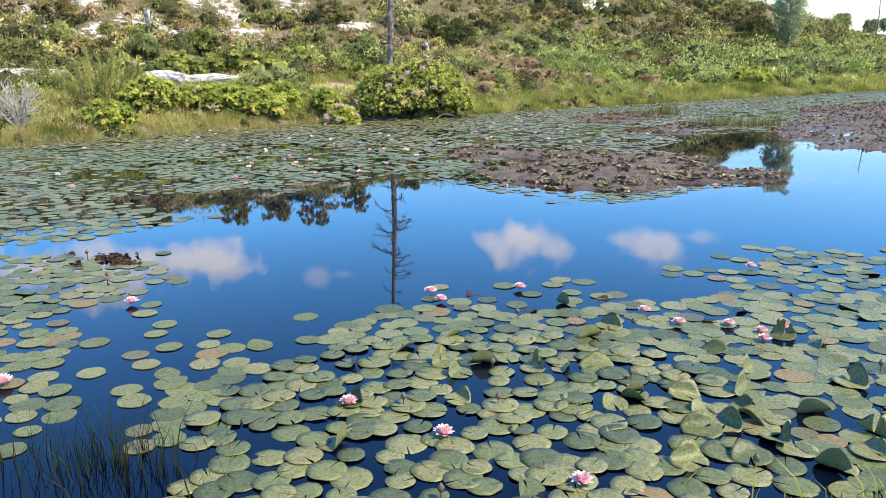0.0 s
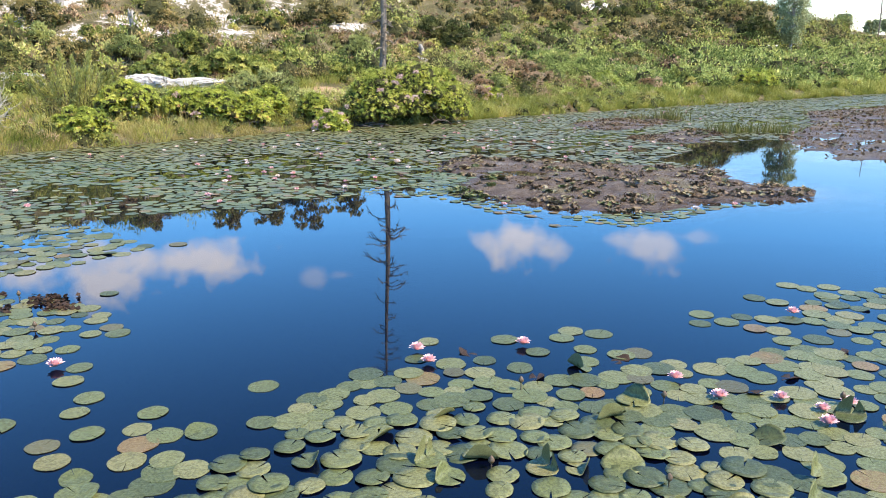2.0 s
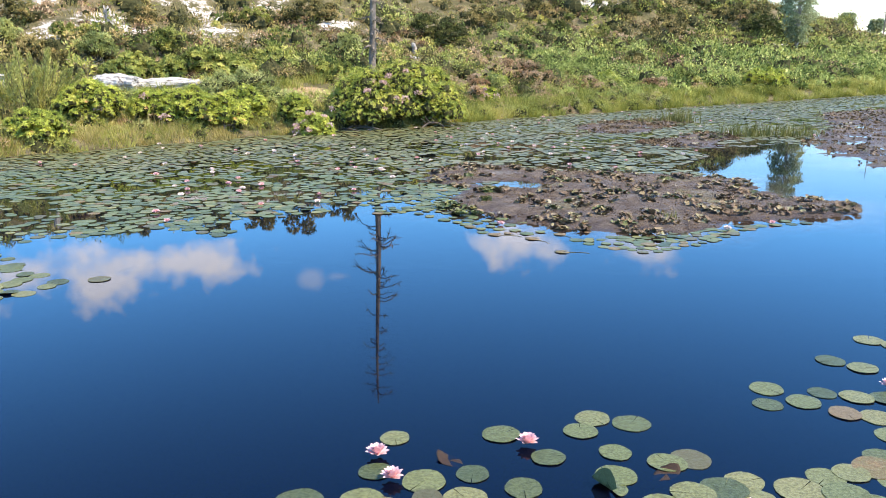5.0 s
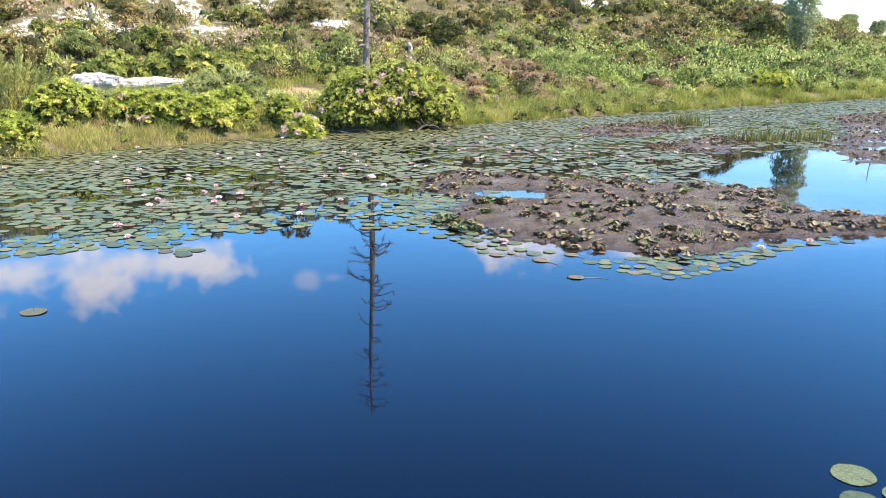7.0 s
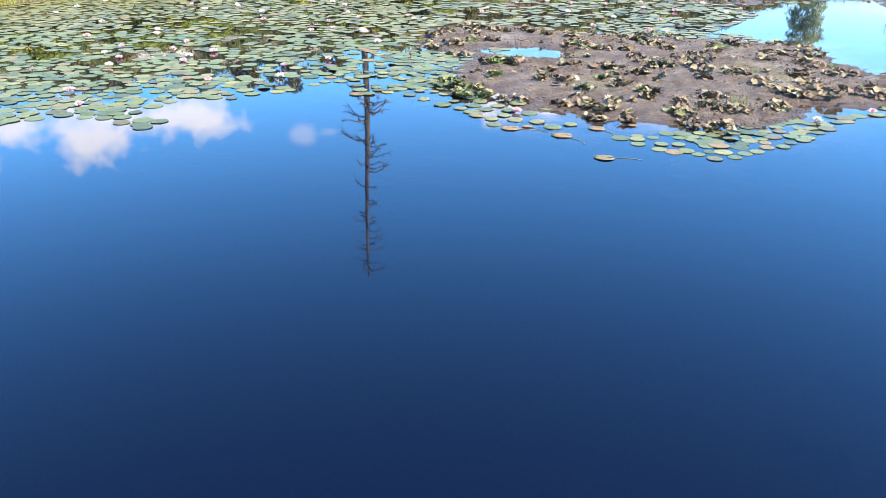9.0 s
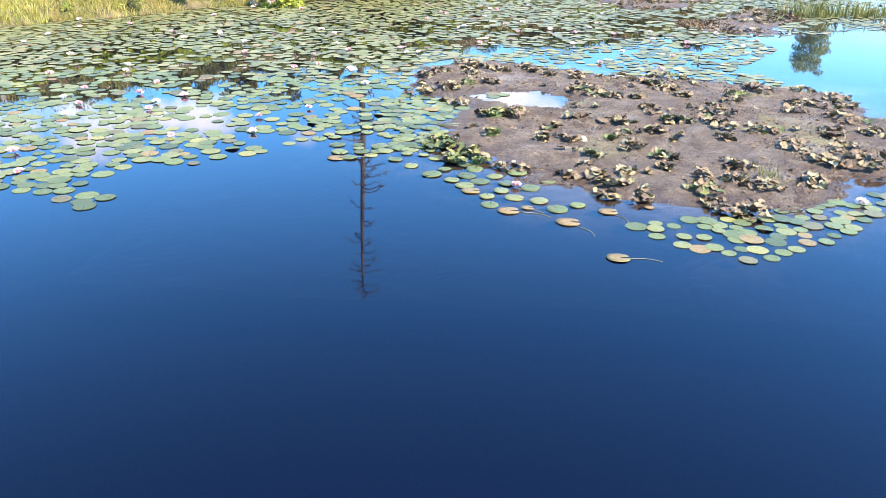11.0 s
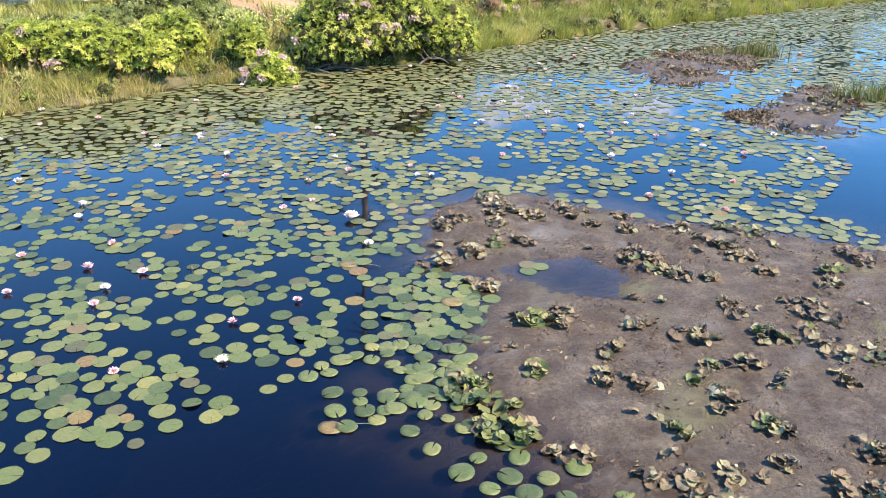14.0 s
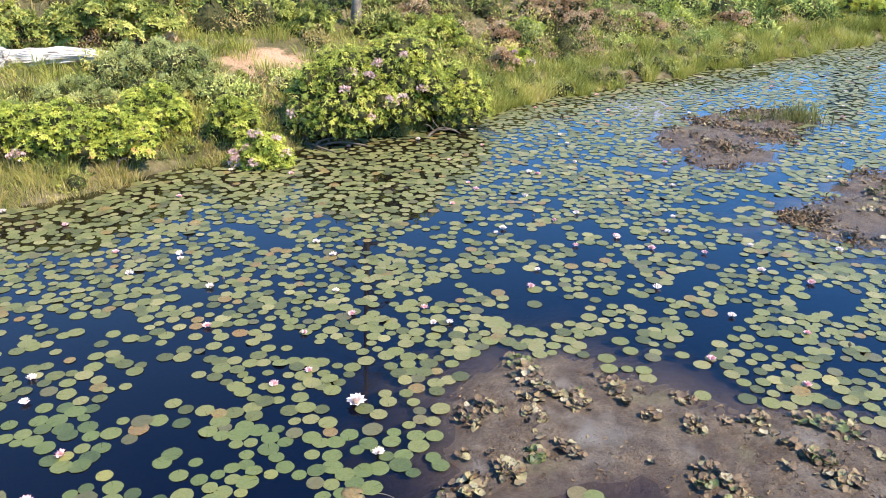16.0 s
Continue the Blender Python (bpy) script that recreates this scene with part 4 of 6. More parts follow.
def bulk_pads(name, spots, segs, r, green):
    """Pads past counting, in one mesh: notched discs with a thin rim, a few of them curling."""
    q = np.array([s[:3] for s in spots])
    n = len(q)
    turn = r.uniform(0, 6.283, n)
    notch = 0.025
    a = np.linspace(notch, 2 * math.pi - notch, segs)
    ang = a[None] + turn[:, None]
    rad = q[:, 2:3] * (1 + 0.03 * np.sin(a * 2 + turn[:, None] * 3) + 0.025 * np.sin(a * 5 + turn[:, None] * 7))
    zz = r.uniform(0.003, 0.008, n)[:, None]
    tilt = r.normal(0, 0.008, (n, 2))
    lift = np.clip(np.cos(a[None] - r.uniform(0, 6.283, n)[:, None]), 0, 1) ** 2 * np.where(r.uniform(0, 1, n) < 0.035, 0.22, 0.01)[:, None]
    ring = np.stack([q[:, 0:1] + np.cos(ang) * rad, q[:, 1:2] + np.sin(ang) * rad, zz + (np.cos(ang) * tilt[:, 0:1] + np.sin(ang) * tilt[:, 1:2]) * rad + lift * rad], -1)
    skirt = ring - np.array([0, 0, 0.003])
    mid = np.stack([q[:, 0], q[:, 1], zz[:, 0]], 1)[:, None]
    v = np.concatenate([mid, ring, skirt], 1)
    k = 1 + 2 * segs
    loc = np.array([(0, 1 + i, 2 + i) for i in range(segs - 1)]) if segs < 12 else np.concatenate([[(0, 1 + i, 2 + i) for i in range(segs - 1)], [(1 + i, 1 + segs + i, 2 + segs + i) for i in range(segs - 1)], [(1 + i, 2 + segs + i, 2 + i) for i in range(segs - 1)]])
    f = (np.arange(n)[:, None, None] * k + loc[None]).reshape(-1, 3)
    kind = np.where(r.uniform(0, 1, n) < 0.035, 1, np.where(r.uniform(0, 1, n) < 0.045, 2, 0))
    me = mesh_of(name, v.reshape(-1, 3), f, [green, M_PAD_OLD, M_PAD_RED], np.repeat(kind, len(loc)))
    tagged(new(name, me), "many green lily pads covering the pond surface", "lily pads", kind="stuff")


lay_pads()


# ---------------------------------------------------------------- water lily flowers
def petal_mesh(mat):
    """A pointed, cupped petal, one unit long, along +x."""
    u = np.linspace(0, 1, 6)
    w = np.array([0.09, 0.20, 0.27, 0.26, 0.16, 0.0])
    lift = 0.05 * np.sin(u * 3.1) + 0.16 * u ** 2
    v = [(a, s * b, z + abs(s) * 0.09 * b / 0.27) for a, b, z in zip(u, w, lift) for s in (-1, 0, 1)]
    f = [(i * 3 + k, i * 3 + 3 + k, i * 3 + 4 + k, i * 3 + 1 + k) for i in range(5) for k in range(2)]
    return mesh_of("petal", v, f, [mat], smooth=True)


def stamen_mesh():
    p = []
    for i in range(12):
        a = i * 2.4
        r = 0.05 + 0.012 * i
        p.append(tube([(0, 0, 0.05), (math.cos(a) * r, math.sin(a) * r, 0.30), (math.cos(a) * r * 1.2, math.sin(a) * r * 1.2, 0.42)], (0.03, 0.025, 0.02), 4))
    return mesh_of("stamens", *joined(p), [M_STAMEN])


PETALS = (petal_mesh(M_PETAL), petal_mesh(M_PETAL_PALE))
STAMENS = stamen_mesh()


def flower(x, y, size, pale, label):
    ob = new("water_lily_flower")
    ob.matrix_world = pose(x, y, 0.012, 0, 0, random.uniform(0, 360)) @ Matrix.Scale(size * 1.45, 4)
    for ring, (n, tilt, length) in enumerate(((9, 16, 1.0), (9, 36, 0.95), (8, 54, 0.86), (6, 70, 0.72))):
        for i in range(n):
            p = part("petal", PETALS[1 if pale else 0], ob)
            p.matrix_local = pose(0, 0, 0, 0, 0, (i + 0.5 * ring) * 360 / n + random.uniform(-6, 6)) @ pose(0, 0, 0.02 * ring, 0, -tilt + random.uniform(-5, 5), 0) @ Matrix.Scale(length, 4)
    part("stamen_tuft", STAMENS, ob, "yellow stamens")
    return tagged(ob, label, "flower", "water lily flowers")


def far_flower(x, y, size, pale, label):
    pieces = []
    for n, tilt, length in ((9, 22, 1.0), (8, 45, 0.92), (6, 66, 0.8)):
        a = np.arange(n) * 2 * math.pi / n + random.uniform(0, 1)
        t = radians(tilt)
        way = np.stack([np.cos(a) * math.cos(t), np.sin(a) * math.cos(t), np.full(n, math.sin(t))], 1)
        pieces.append(leaves(np.zeros((n, 3)), way, np.full(n, size * 1.12 * length), 0.55, 0.06))
    ob = new("water_lily_flower", mesh_of("blossom", *joined(pieces), [M_PETAL_PALE if pale else M_PETAL]))
    ob.location = (x, y, 0.014)
    return tagged(ob, label, "flower", "water lily flowers")


def bud(x, y, h):
    """A closed bud standing just clear of the water on its stalk."""
    z = np.array([0, 0.25, 0.5, 0.75, 1.0]) * 0.05
    r = np.array([0.006, 0.017, 0.019, 0.012, 0.002])
    v, f = joined([tube([(0, 0, -0.1), (0, 0, h)], (0.004, 0.004), 5), tube(np.stack([z * 0, z * 0, z + h], 1), r, 8)])
    ob = new("water_lily_bud", mesh_of("bud", v, f, [M_BUD], smooth=True))
    ob.location = (x, y, 0)
    tagged(ob, "closed dark brown water lily bud above the water", "bud", "water lily buds")


# ---------------------------------------------------------------- withered clumps on the mud
def wither_leaf(seed, mat):
    """A stranded pad: rolled about one axis, its rim cockled and torn."""
    r = np.random.default_rng(seed)
    n, k = 13, 3
    a = np.linspace(-3.0, 3.0, n)
    roll, cup = r.uniform(0.3, 0.9) * r.choice([-1, 1, 1, 1]), r.uniform(0.1, 0.5)
    p1, p2, ax = r.uniform(0, 6.28, 3)
    pts, f = [(0, 0, 0)], [(0, 1 + i, 2 + i) for i in range(n - 1)]
    for j in range(1, k + 1):
        for t in a:
            q = j / k
            e = q * (1 + 0.09 * math.sin(3 * t + p1) + 0.05 * math.sin(5 * t + p2))
            u, w = e * math.cos(t - ax), e * math.sin(t - ax)
            bend = roll * u
            px, pz = math.sin(bend) / roll, (1 - math.cos(bend)) / roll
            pts.append((px * math.cos(ax) - w * math.sin(ax), px * math.sin(ax) + w * math.cos(ax), pz + cup * w * w + 0.10 * q ** 2 * math.sin(4 * t + p1) + 0.09 * q ** 3 * math.sin(7 * t + p2)))
    for j in range(k - 1):
        b = 1 + j * n
        f += [(b + i, b + n + i, b + n + i + 1, b + i + 1) for i in range(n - 1)]
    me = bpy.data.meshes.new("leaf")
    me.from_pydata(pts, [], f)
    me.materials.append(mat)
    me.polygons.foreach_set("use_smooth", [True] * len(f))
    me.update()
    return me


def wither_material():
    m, n, l, b = material("withered_leaf", 0.5)
    info = n.new("ShaderNodeObjectInfo")
    col = ramp(n, l, info.outputs["Random"], ((0.0, (0.035, 0.024, 0.015)), (0.25, (0.11, 0.070, 0.038)), (0.5, (0.21, 0.135, 0.068)), (0.72, (0.26, 0.195, 0.095)), (0.92, (0.28, 0.25, 0.11)), (1.0, (0.40, 0.34, 0.22))))
    f = noise_node(n, l, 4, 5)
    col = mixc(n, l, math_node(n, l, "MULTIPLY_ADD", f, 3, -1.5, clamp=True), col, (0.11, 0.07, 0.035))
    l.new(col, b.inputs["Base Color"])
    bump(n, l, b, f, 0.5, 0.05)
    return m


M_WITHER_LEAF = wither_material()
WITHER = [wither_leaf(i, M_WITHER_LEAF) for i in range(9)]
STRANDED = [wither_leaf(i, M_PAD) for i in range(20, 25)]


def clump(x, y, z, size, count, fresh=0.0):
    """A heap of stranded lily leaves, leaning outward from the crown like a loose rosette."""
    ob = new("withered_leaf_clump")
    ob.location = (x, y, z)
    green = fresh > 0 or random.random() < 0.18
    long, turn = random.uniform(1.1, 1.5), random.uniform(0, 180)
    for i in range(count):
        a, r = random.uniform(0, 360), math.sqrt(random.uniform(0, 1))
        p = part("leaf", random.choice(STRANDED if green and random.random() < max(0.5, fresh) else WITHER), ob)
        q = random.uniform(0.024, 0.052) * (1.35 if fresh else 1)
        at = pose(0, 0, 0, 0, 0, turn) @ Vector((r * size * long * math.cos(radians(a)), r * size * 0.75 * math.sin(radians(a)), 0))
        p.matrix_local = pose(at.x, at.y, 0.012 + (0.02 + 0.22 * size) * (1 - r) * random.uniform(0.5, 1.1), 0, 0, a + turn) @ pose(0, 0, 0, random.gauss(0, 13), 4 + 22 * r + random.gauss(0, 12), random.uniform(0, 360)) @ Matrix.Scale(q, 4)
    return tagged(ob, "heap of curled green and brown stranded lily leaves on mud" if green else "heap of curled brown and yellow withered lily leaves on mud", "leaf clump", "withered leaf clumps")


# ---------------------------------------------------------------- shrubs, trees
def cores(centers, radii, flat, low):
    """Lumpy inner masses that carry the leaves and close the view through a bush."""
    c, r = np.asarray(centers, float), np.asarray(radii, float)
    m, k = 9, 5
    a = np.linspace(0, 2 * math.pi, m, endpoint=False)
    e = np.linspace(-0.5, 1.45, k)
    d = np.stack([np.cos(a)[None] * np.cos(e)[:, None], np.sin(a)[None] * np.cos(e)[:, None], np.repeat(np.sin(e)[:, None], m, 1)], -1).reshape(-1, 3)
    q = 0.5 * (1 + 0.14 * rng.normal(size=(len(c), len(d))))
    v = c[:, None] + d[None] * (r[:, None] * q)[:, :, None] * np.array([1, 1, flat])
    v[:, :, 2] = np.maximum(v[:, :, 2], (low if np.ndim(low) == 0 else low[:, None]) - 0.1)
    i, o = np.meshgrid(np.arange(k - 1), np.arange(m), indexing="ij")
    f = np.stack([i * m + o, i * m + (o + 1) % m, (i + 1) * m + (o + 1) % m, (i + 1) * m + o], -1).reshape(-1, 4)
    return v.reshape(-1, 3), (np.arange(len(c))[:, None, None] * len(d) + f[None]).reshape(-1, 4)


def blob_leaves(centers, radii, per, size, aspect=0.4, out=0.75, flat=0.8, low=-99.0):
    """Leaves that clothe many small domes, lying along them like shingles with some standing out."""
    c = np.repeat(np.asarray(centers, float), per, 0)
    r = np.repeat(np.asarray(radii, float), per)
    w = unit(rng.normal(size=(len(c), 3)))
    w[:, 2] = np.where(w[:, 2] < -0.3, -w[:, 2], w[:, 2])
    lump = 1 + 0.28 * np.sin(w[:, 0] * 5 + c[:, 0] * 9) * np.sin(w[:, 1] * 5 + c[:, 1] * 7)
    at = c + w * (r * lump * rng.uniform(0.72, 1.0, len(c)))[:, None] * np.array([1, 1, flat])
    at[:, 2] = np.maximum(at[:, 2], low)
    n = len(c)
    way = unit(np.cross(w, rng.normal(size=(n, 3)))) + w * out * rng.uniform(0.2, 1.3, n)[:, None] + np.array([0, 0, 0.2])
    way = unit(way)
    side = unit(np.cross(way, w) + rng.normal(0, 0.45, (n, 3)))
    up = np.cross(side, way)
    z = (size * rng.uniform(0.55, 1.3, n))[:, None]
    mid = at + way * z * 0.5 + up * z * 0.12
    v = np.stack([at, mid + side * z * aspect * 0.5, at + way * z, mid - side * z * aspect * 0.5], 1).reshape(-1, 3)
    f = np.arange(4 * n).reshape(-1, 4)
    return v, f


def rosettes(centers, radii, count, size, petals=7, aspect=0.34, flat=0.85, low=-99.0):
    """Whorls of leaves at the shoot tips, spread over lumpy domes; each whorl is one island."""
    c0, r0 = np.asarray(centers, float), np.asarray(radii, float)
    pick = rng.choice(len(c0), count, p=r0 ** 2 / np.sum(r0 ** 2))
    c, r = c0[pick], r0[pick]
    w = unit(rng.normal(size=(count, 3)) + np.array([0, 0, 0.25]))
    w[:, 2] = np.where(w[:, 2] < -0.45, -w[:, 2], w[:, 2])
    at = c + w * (r * rng.uniform(0.6, 1.06, count))[:, None] * np.array([1, 1, flat])
    at[:, 2] = np.maximum(at[:, 2], low)
    up = unit(w + np.array([0, 0, 0.55]) + rng.normal(0, 0.25, (count, 3)))
    s1 = unit(np.cross(up, rng.normal(size=(count, 3))))
    s2 = np.cross(up, s1)
    rise = rng.uniform(-0.15, 0.7, count)
    z = size * rng.uniform(0.6, 1.25, count)
    verts = [at]
    for k in range(petals):
        a = 2 * math.pi * k / petals + rng.uniform(-0.3, 0.3, count)
        flatway = s1 * np.cos(a)[:, None] + s2 * np.sin(a)[:, None]
        way = unit(flatway + up * (rise + rng.normal(0, 0.15, count))[:, None])
        side = np.cross(up, flatway) * (z * aspect * 0.5)[:, None]
        zz = (z * rng.uniform(0.75, 1.1, count))[:, None]
        mid = at + way * zz * 0.55 + up * zz * 0.05
        verts += [mid + side, at + way * zz - up * zz * 0.10, mid - side]
    v = np.stack(verts, 1)
    m = v.shape[1]
    loc = np.array([(0, 1 + 3 * k, 2 + 3 * k, 3 + 3 * k) for k in range(petals)])
    return v.reshape(-1, 3), (np.arange(count)[:, None, None] * m + loc[None]).reshape(-1, 4), np.repeat(pick, m)


def whorled(name, centers, radii, count, size, mat, petals=7, aspect=0.34, low=-99.0):
    """Whorls at the shoot tips over older, darker leaves and a core painted as shade."""
    v1, f1, pick = rosettes(centers, radii, count, size, petals, aspect, 0.85, low)
    per = max(6, int(1.1 * count / len(radii)))
    v3, f3 = blob_leaves(centers, np.asarray(radii) * 0.93, per, size * 1.15, 0.34, 0.8, 0.85, low)
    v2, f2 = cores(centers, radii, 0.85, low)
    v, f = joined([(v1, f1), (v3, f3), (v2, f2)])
    me = mesh_of(name, v, f, [mat, M_RHODO_DEEP if mat in (M_RHODO, M_YELLOW) else mat, M_BUSH_SHADE], np.repeat([0, 1, 2], [len(f1), len(f3), len(f2)]))
    own = rng.uniform(-0.32, 0.25, len(radii))
    tone = np.concatenate([own[pick], np.repeat(own, per * 4), np.zeros(len(v2))])
    me.attributes.new("tone", "FLOAT", "POINT").data.foreach_set("value", tone.astype(np.float32))
    return me


def foliage(name, centers, radii, per, size, mat, aspect=0.4, out=0.75, flat=0.8, low=-99.0):
    """A leafy mass: leaves over a dark core that stands for inner shade."""
    v1, f1 = blob_leaves(centers, radii, per, size, aspect, out, flat, low)
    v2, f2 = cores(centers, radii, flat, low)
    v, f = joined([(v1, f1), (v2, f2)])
    me = mesh_of(name, v, f, [mat, M_BUSH_SHADE], np.repeat([0, 1], [len(f1), len(f2)]))
    tone = np.concatenate([np.repeat(rng.uniform(-0.5, 0.5, len(radii)), per * 4), np.zeros(len(v2))])
    me.attributes.new("tone", "FLOAT", "POINT").data.foreach_set("value", tone.astype(np.float32))
    return me


def shrub(x, y, w, dep, h, mat, leaf, count, label, name="shrub", blossom=0, aspect=0.4, stem_mat=None, fluff=1.0, sink=0.0, whorl=False):
    """A bush: crooked stems from one stool and a crown of many leafy tufts."""
    z = float(land(x, y)) - sink
    ob = new(name)
    ob.location = (x, y, z)
    k = max(9, int(count / (62 if whorl else 90)))
    a = rng.uniform(0, 6.283, k)
    r = np.sqrt(rng.uniform(0.0, 1, k))
    hh = h * (1 - 0.55 * r ** 2) * rng.uniform(0.72, 1.0, k)
    low = rng.uniform(0, 1, k) < 0.45
    hh = np.where(low, hh * rng.uniform(0.3, 0.7, k), hh)
    c = np.stack([np.cos(a) * r * w * 0.46, np.sin(a) * r * dep * 0.46, hh * 0.86], 1)
    rad = np.full(k, min(w, h) * (0.17 if whorl else 0.21)) * rng.uniform(0.55, 1.35, k) * fluff
    for q in c[:8]:
        stem = tube([(0.1 * q[0], 0.1 * q[1], -0.1), (0.35 * q[0], 0.4 * q[1], 0.45 * q[2]), tuple(q)], (0.02 + 0.008 * h, 0.014, 0.005), 5)
        part("stem", mesh_of("stem", *stem, [stem_mat or M_TWIG]), ob)
    if whorl:
        part("foliage", whorled("foliage", c, rad, int(count * 0.32), leaf, mat, 6, aspect, 0.03), ob)
    else:
        part("foliage", foliage("foliage", c, rad, int(1.5 * count / k), leaf * 0.85, mat, aspect, low=0.03), ob)
    for i in range(blossom):
        out = unit(np.array([rng.normal(0.2, 0.6), -1.0, rng.uniform(-0.1, 0.9)]))
        q = c[i % k] + out * rad[i % k] * np.array([1, 1, 0.9])
        q[2] = max(q[2], 0.08)
        part("blossom", mesh_of("blossom", *blob_leaves([q], [rng.uniform(0.05, 0.12)], 70, 0.055, 0.8), [M_BLOSSOM]), ob, "mauve pink blossom truss")
    return tagged(ob, label, "bush" if name in ("broom_bush", "hill_bush") else "shrub")


def plume_bush(x, y, w, h, label):
    """A broom: many upright feathery sprays from one stool."""
    z = float(land(x, y))
    ob = new("broom_bush")
    ob.location = (x, y, z)
    sprays = []
    for i in range(30):
        a, q = rng.uniform(0, 6.283), math.sqrt(rng.uniform(0, 1))
        tip = np.array([math.cos(a) * q * w * 0.5, math.sin(a) * q * w * 0.4, h * (1.0 - 0.5 * q) * rng.uniform(0.6, 1.0)])
        foot = tip * np.array([0.55, 0.55, 0])
        n = 260
        u = rng.uniform(0.0, 1, n)[:, None]
        at = foot + (tip - foot) * u + rng.normal(0, 0.075, (n, 3)) * w * 0.4 * (1.15 - u)
        way = unit(tip - foot) + rng.normal(0, 0.42, (n, 3))
        sprays.append(leaves(at, way, rng.uniform(0.07, 0.15, n), 0.2, 0.05))
        part("stem", mesh_of("stem", *tube([foot, (foot + tip) / 2 + rng.normal(0, 0.03, 3), tip], (0.014, 0.009, 0.003), 5), [M_TWIG]), ob)
    tagged(part("foliage", mesh_of("foliage", *joined(sprays), [M_PLUME]), ob), kind="stuff")
    return tagged(ob, label, "bush")


def bare_bush(x, y, w, h):
    """A leafless bush: forking grey twigs."""
    ob = new("bare_bush")
    ob.location = (x, y, float(land(x, y)))
    for i in range(34):
        a, q = rng.uniform(0, 6.283), rng.uniform(0.2, 1)
        tip = np.array([math.cos(a) * q * w * 0.8, math.sin(a) * q * w * 0.6, h * rng.uniform(0.55, 1.0) * (1.1 - 0.4 * q)])
        mid = tip * np.array([0.4, 0.4, 0.55]) + rng.normal(0, 0.06, 3)
        pieces = [tube([(tip[0] * 0.08, tip[1] * 0.08, -0.05), mid, tip], (0.014, 0.009, 0.004), 5)]
        for j in range(9):
            p = mid + (tip - mid) * rng.uniform(-0.3, 0.95)
            e = p + unit(tip - mid + rng.normal(0, 0.45, 3)) * rng.uniform(0.12, 0.4)
            pieces.append(tube([p, (p + e) / 2 + rng.normal(0, 0.015, 3), e], (0.006, 0.005, 0.003), 4))
        part("branch", mesh_of("branch", *joined(pieces), [M_DRYTWIG]), ob)
    return tagged(ob, "leafless grey twiggy bush at the water's edge", "bush")


def dead_tree(x, y, top, lean=(0.0, 0.0), radius=0.17, limbs=30, seed=2, label=""):
    """A bare standing trunk with short broken branches."""
    r = np.random.default_rng(seed)
    z = float(land(x, y))
    h = top - z
    ob = new("dead_tree")
    ob.location = (x, y, z)
    u = np.linspace(0, 1, 14)
    line = np.stack([lean[0] * u * h + 0.10 * np.sin(u * 5.0), lean[1] * u * h + 0.06 * np.sin(u * 7), u * h - 0.15 * (u == 0)], 1)
    rad = radius * (1 - u) ** 0.7 * 0.95 + 0.02 + 0.02 * np.exp(-u * 30)
    part("trunk", mesh_of("trunk", *tube(line, rad, 10), [M_BARK], smooth=True), ob, "grey weathered bare trunk")
    for i in range(limbs):
        t = r.uniform(0.08, 0.97)
        p = np.array([np.interp(t, u, line[:, k]) for k in range(3)])
        a, n = r.uniform(0, 6.283), r.uniform(0.4, 1.25) * (1.05 - 0.5 * t) * (0.6 + 0.4 * (t > 0.3))
        way = np.array([math.cos(a), math.sin(a), 0])
        pts = [p, p + way * n * 0.35 + (0, 0, 0.05 * n), p + way * n * 0.7 + (0, 0, -0.08 * n), p + way * n + (0, 0, r.uniform(-0.6, 0.05) * n)]
        b = np.interp(t, (0, 1), (0.042, 0.02))
        pieces = [tube(pts, (b, b * 0.75, b * 0.5, b * 0.2), 5)]
        for j in range(r.integers(2, 5)):
            q = pts[2] * 0.5 + pts[1] * 0.5 + (pts[3] - pts[1]) * r.uniform(0, 0.6)
            e = q + way * r.uniform(0.05, 0.25) * n + r.normal(0, 0.16, 3) * n
            pieces.append(tube([q, (q + e) / 2 + r.normal(0, 0.02, 3), e], (b * 0.5, b * 0.4, b * 0.15), 4))
        limb = part("branch", mesh_of("branch", *pieces[0], [M_BARK]), ob)
        for q in pieces[1:]:
            part("twig", mesh_of("twig", *q, [M_BARK]), limb)
    return tagged(ob, label, "tree")


def leafy_tree(x, y, h, w, mat, leaf, count, label, bark=None, name="birch_tree", base=0.0):
    z = float(land(x, y))
    ob = new(name)
    ob.location = (x, y, z)
    u = np.linspace(0, 1, 9)
    line = np.stack([0.12 * np.sin(u * 4) * w * 0.3, 0.1 * np.sin(u * 3 + 1) * w * 0.3, u * h * 0.95 - 0.1], 1)
    part("trunk", mesh_of("trunk", *tube(line, 0.014 * h * (1 - u) + 0.015, 8), [bark or M_BIRCH], smooth=True), ob)
    cs, limbs = [], []
    k = max(14, count // 120)
    for i in range(k):
        t = 0.10 + 0.87 * (i + 0.5) / k
        a = i * 2.39996
        reach = w * 0.5 * math.sin(math.pi * min(1, 0.12 + 0.88 * (1 - t) ** 0.8)) ** 0.7 * rng.uniform(0.45, 1.0)
        p = np.array([0, 0, t * h * 0.9])
        e = p + np.array([math.cos(a) * reach, math.sin(a) * reach, 0.12 * h * rng.uniform(0.2, 1)])
        cs.append(e)
        limbs.append(tube([p, (p + e) / 2 + (0, 0, 0.03 * h), e], (0.012 * h * (1 - t) + 0.01, 0.012, 0.005), 5))
    for q in limbs:
        part("limb", mesh_of("limb", *q, [bark or M_BIRCH]), ob)
    part("crown", mesh_of("crown", *blob_leaves(cs, np.full(k, w * 0.17) * rng.uniform(0.7, 1.3, k), count // k, leaf, 0.55), [mat]), ob)
    return tagged(ob, label, "tree")


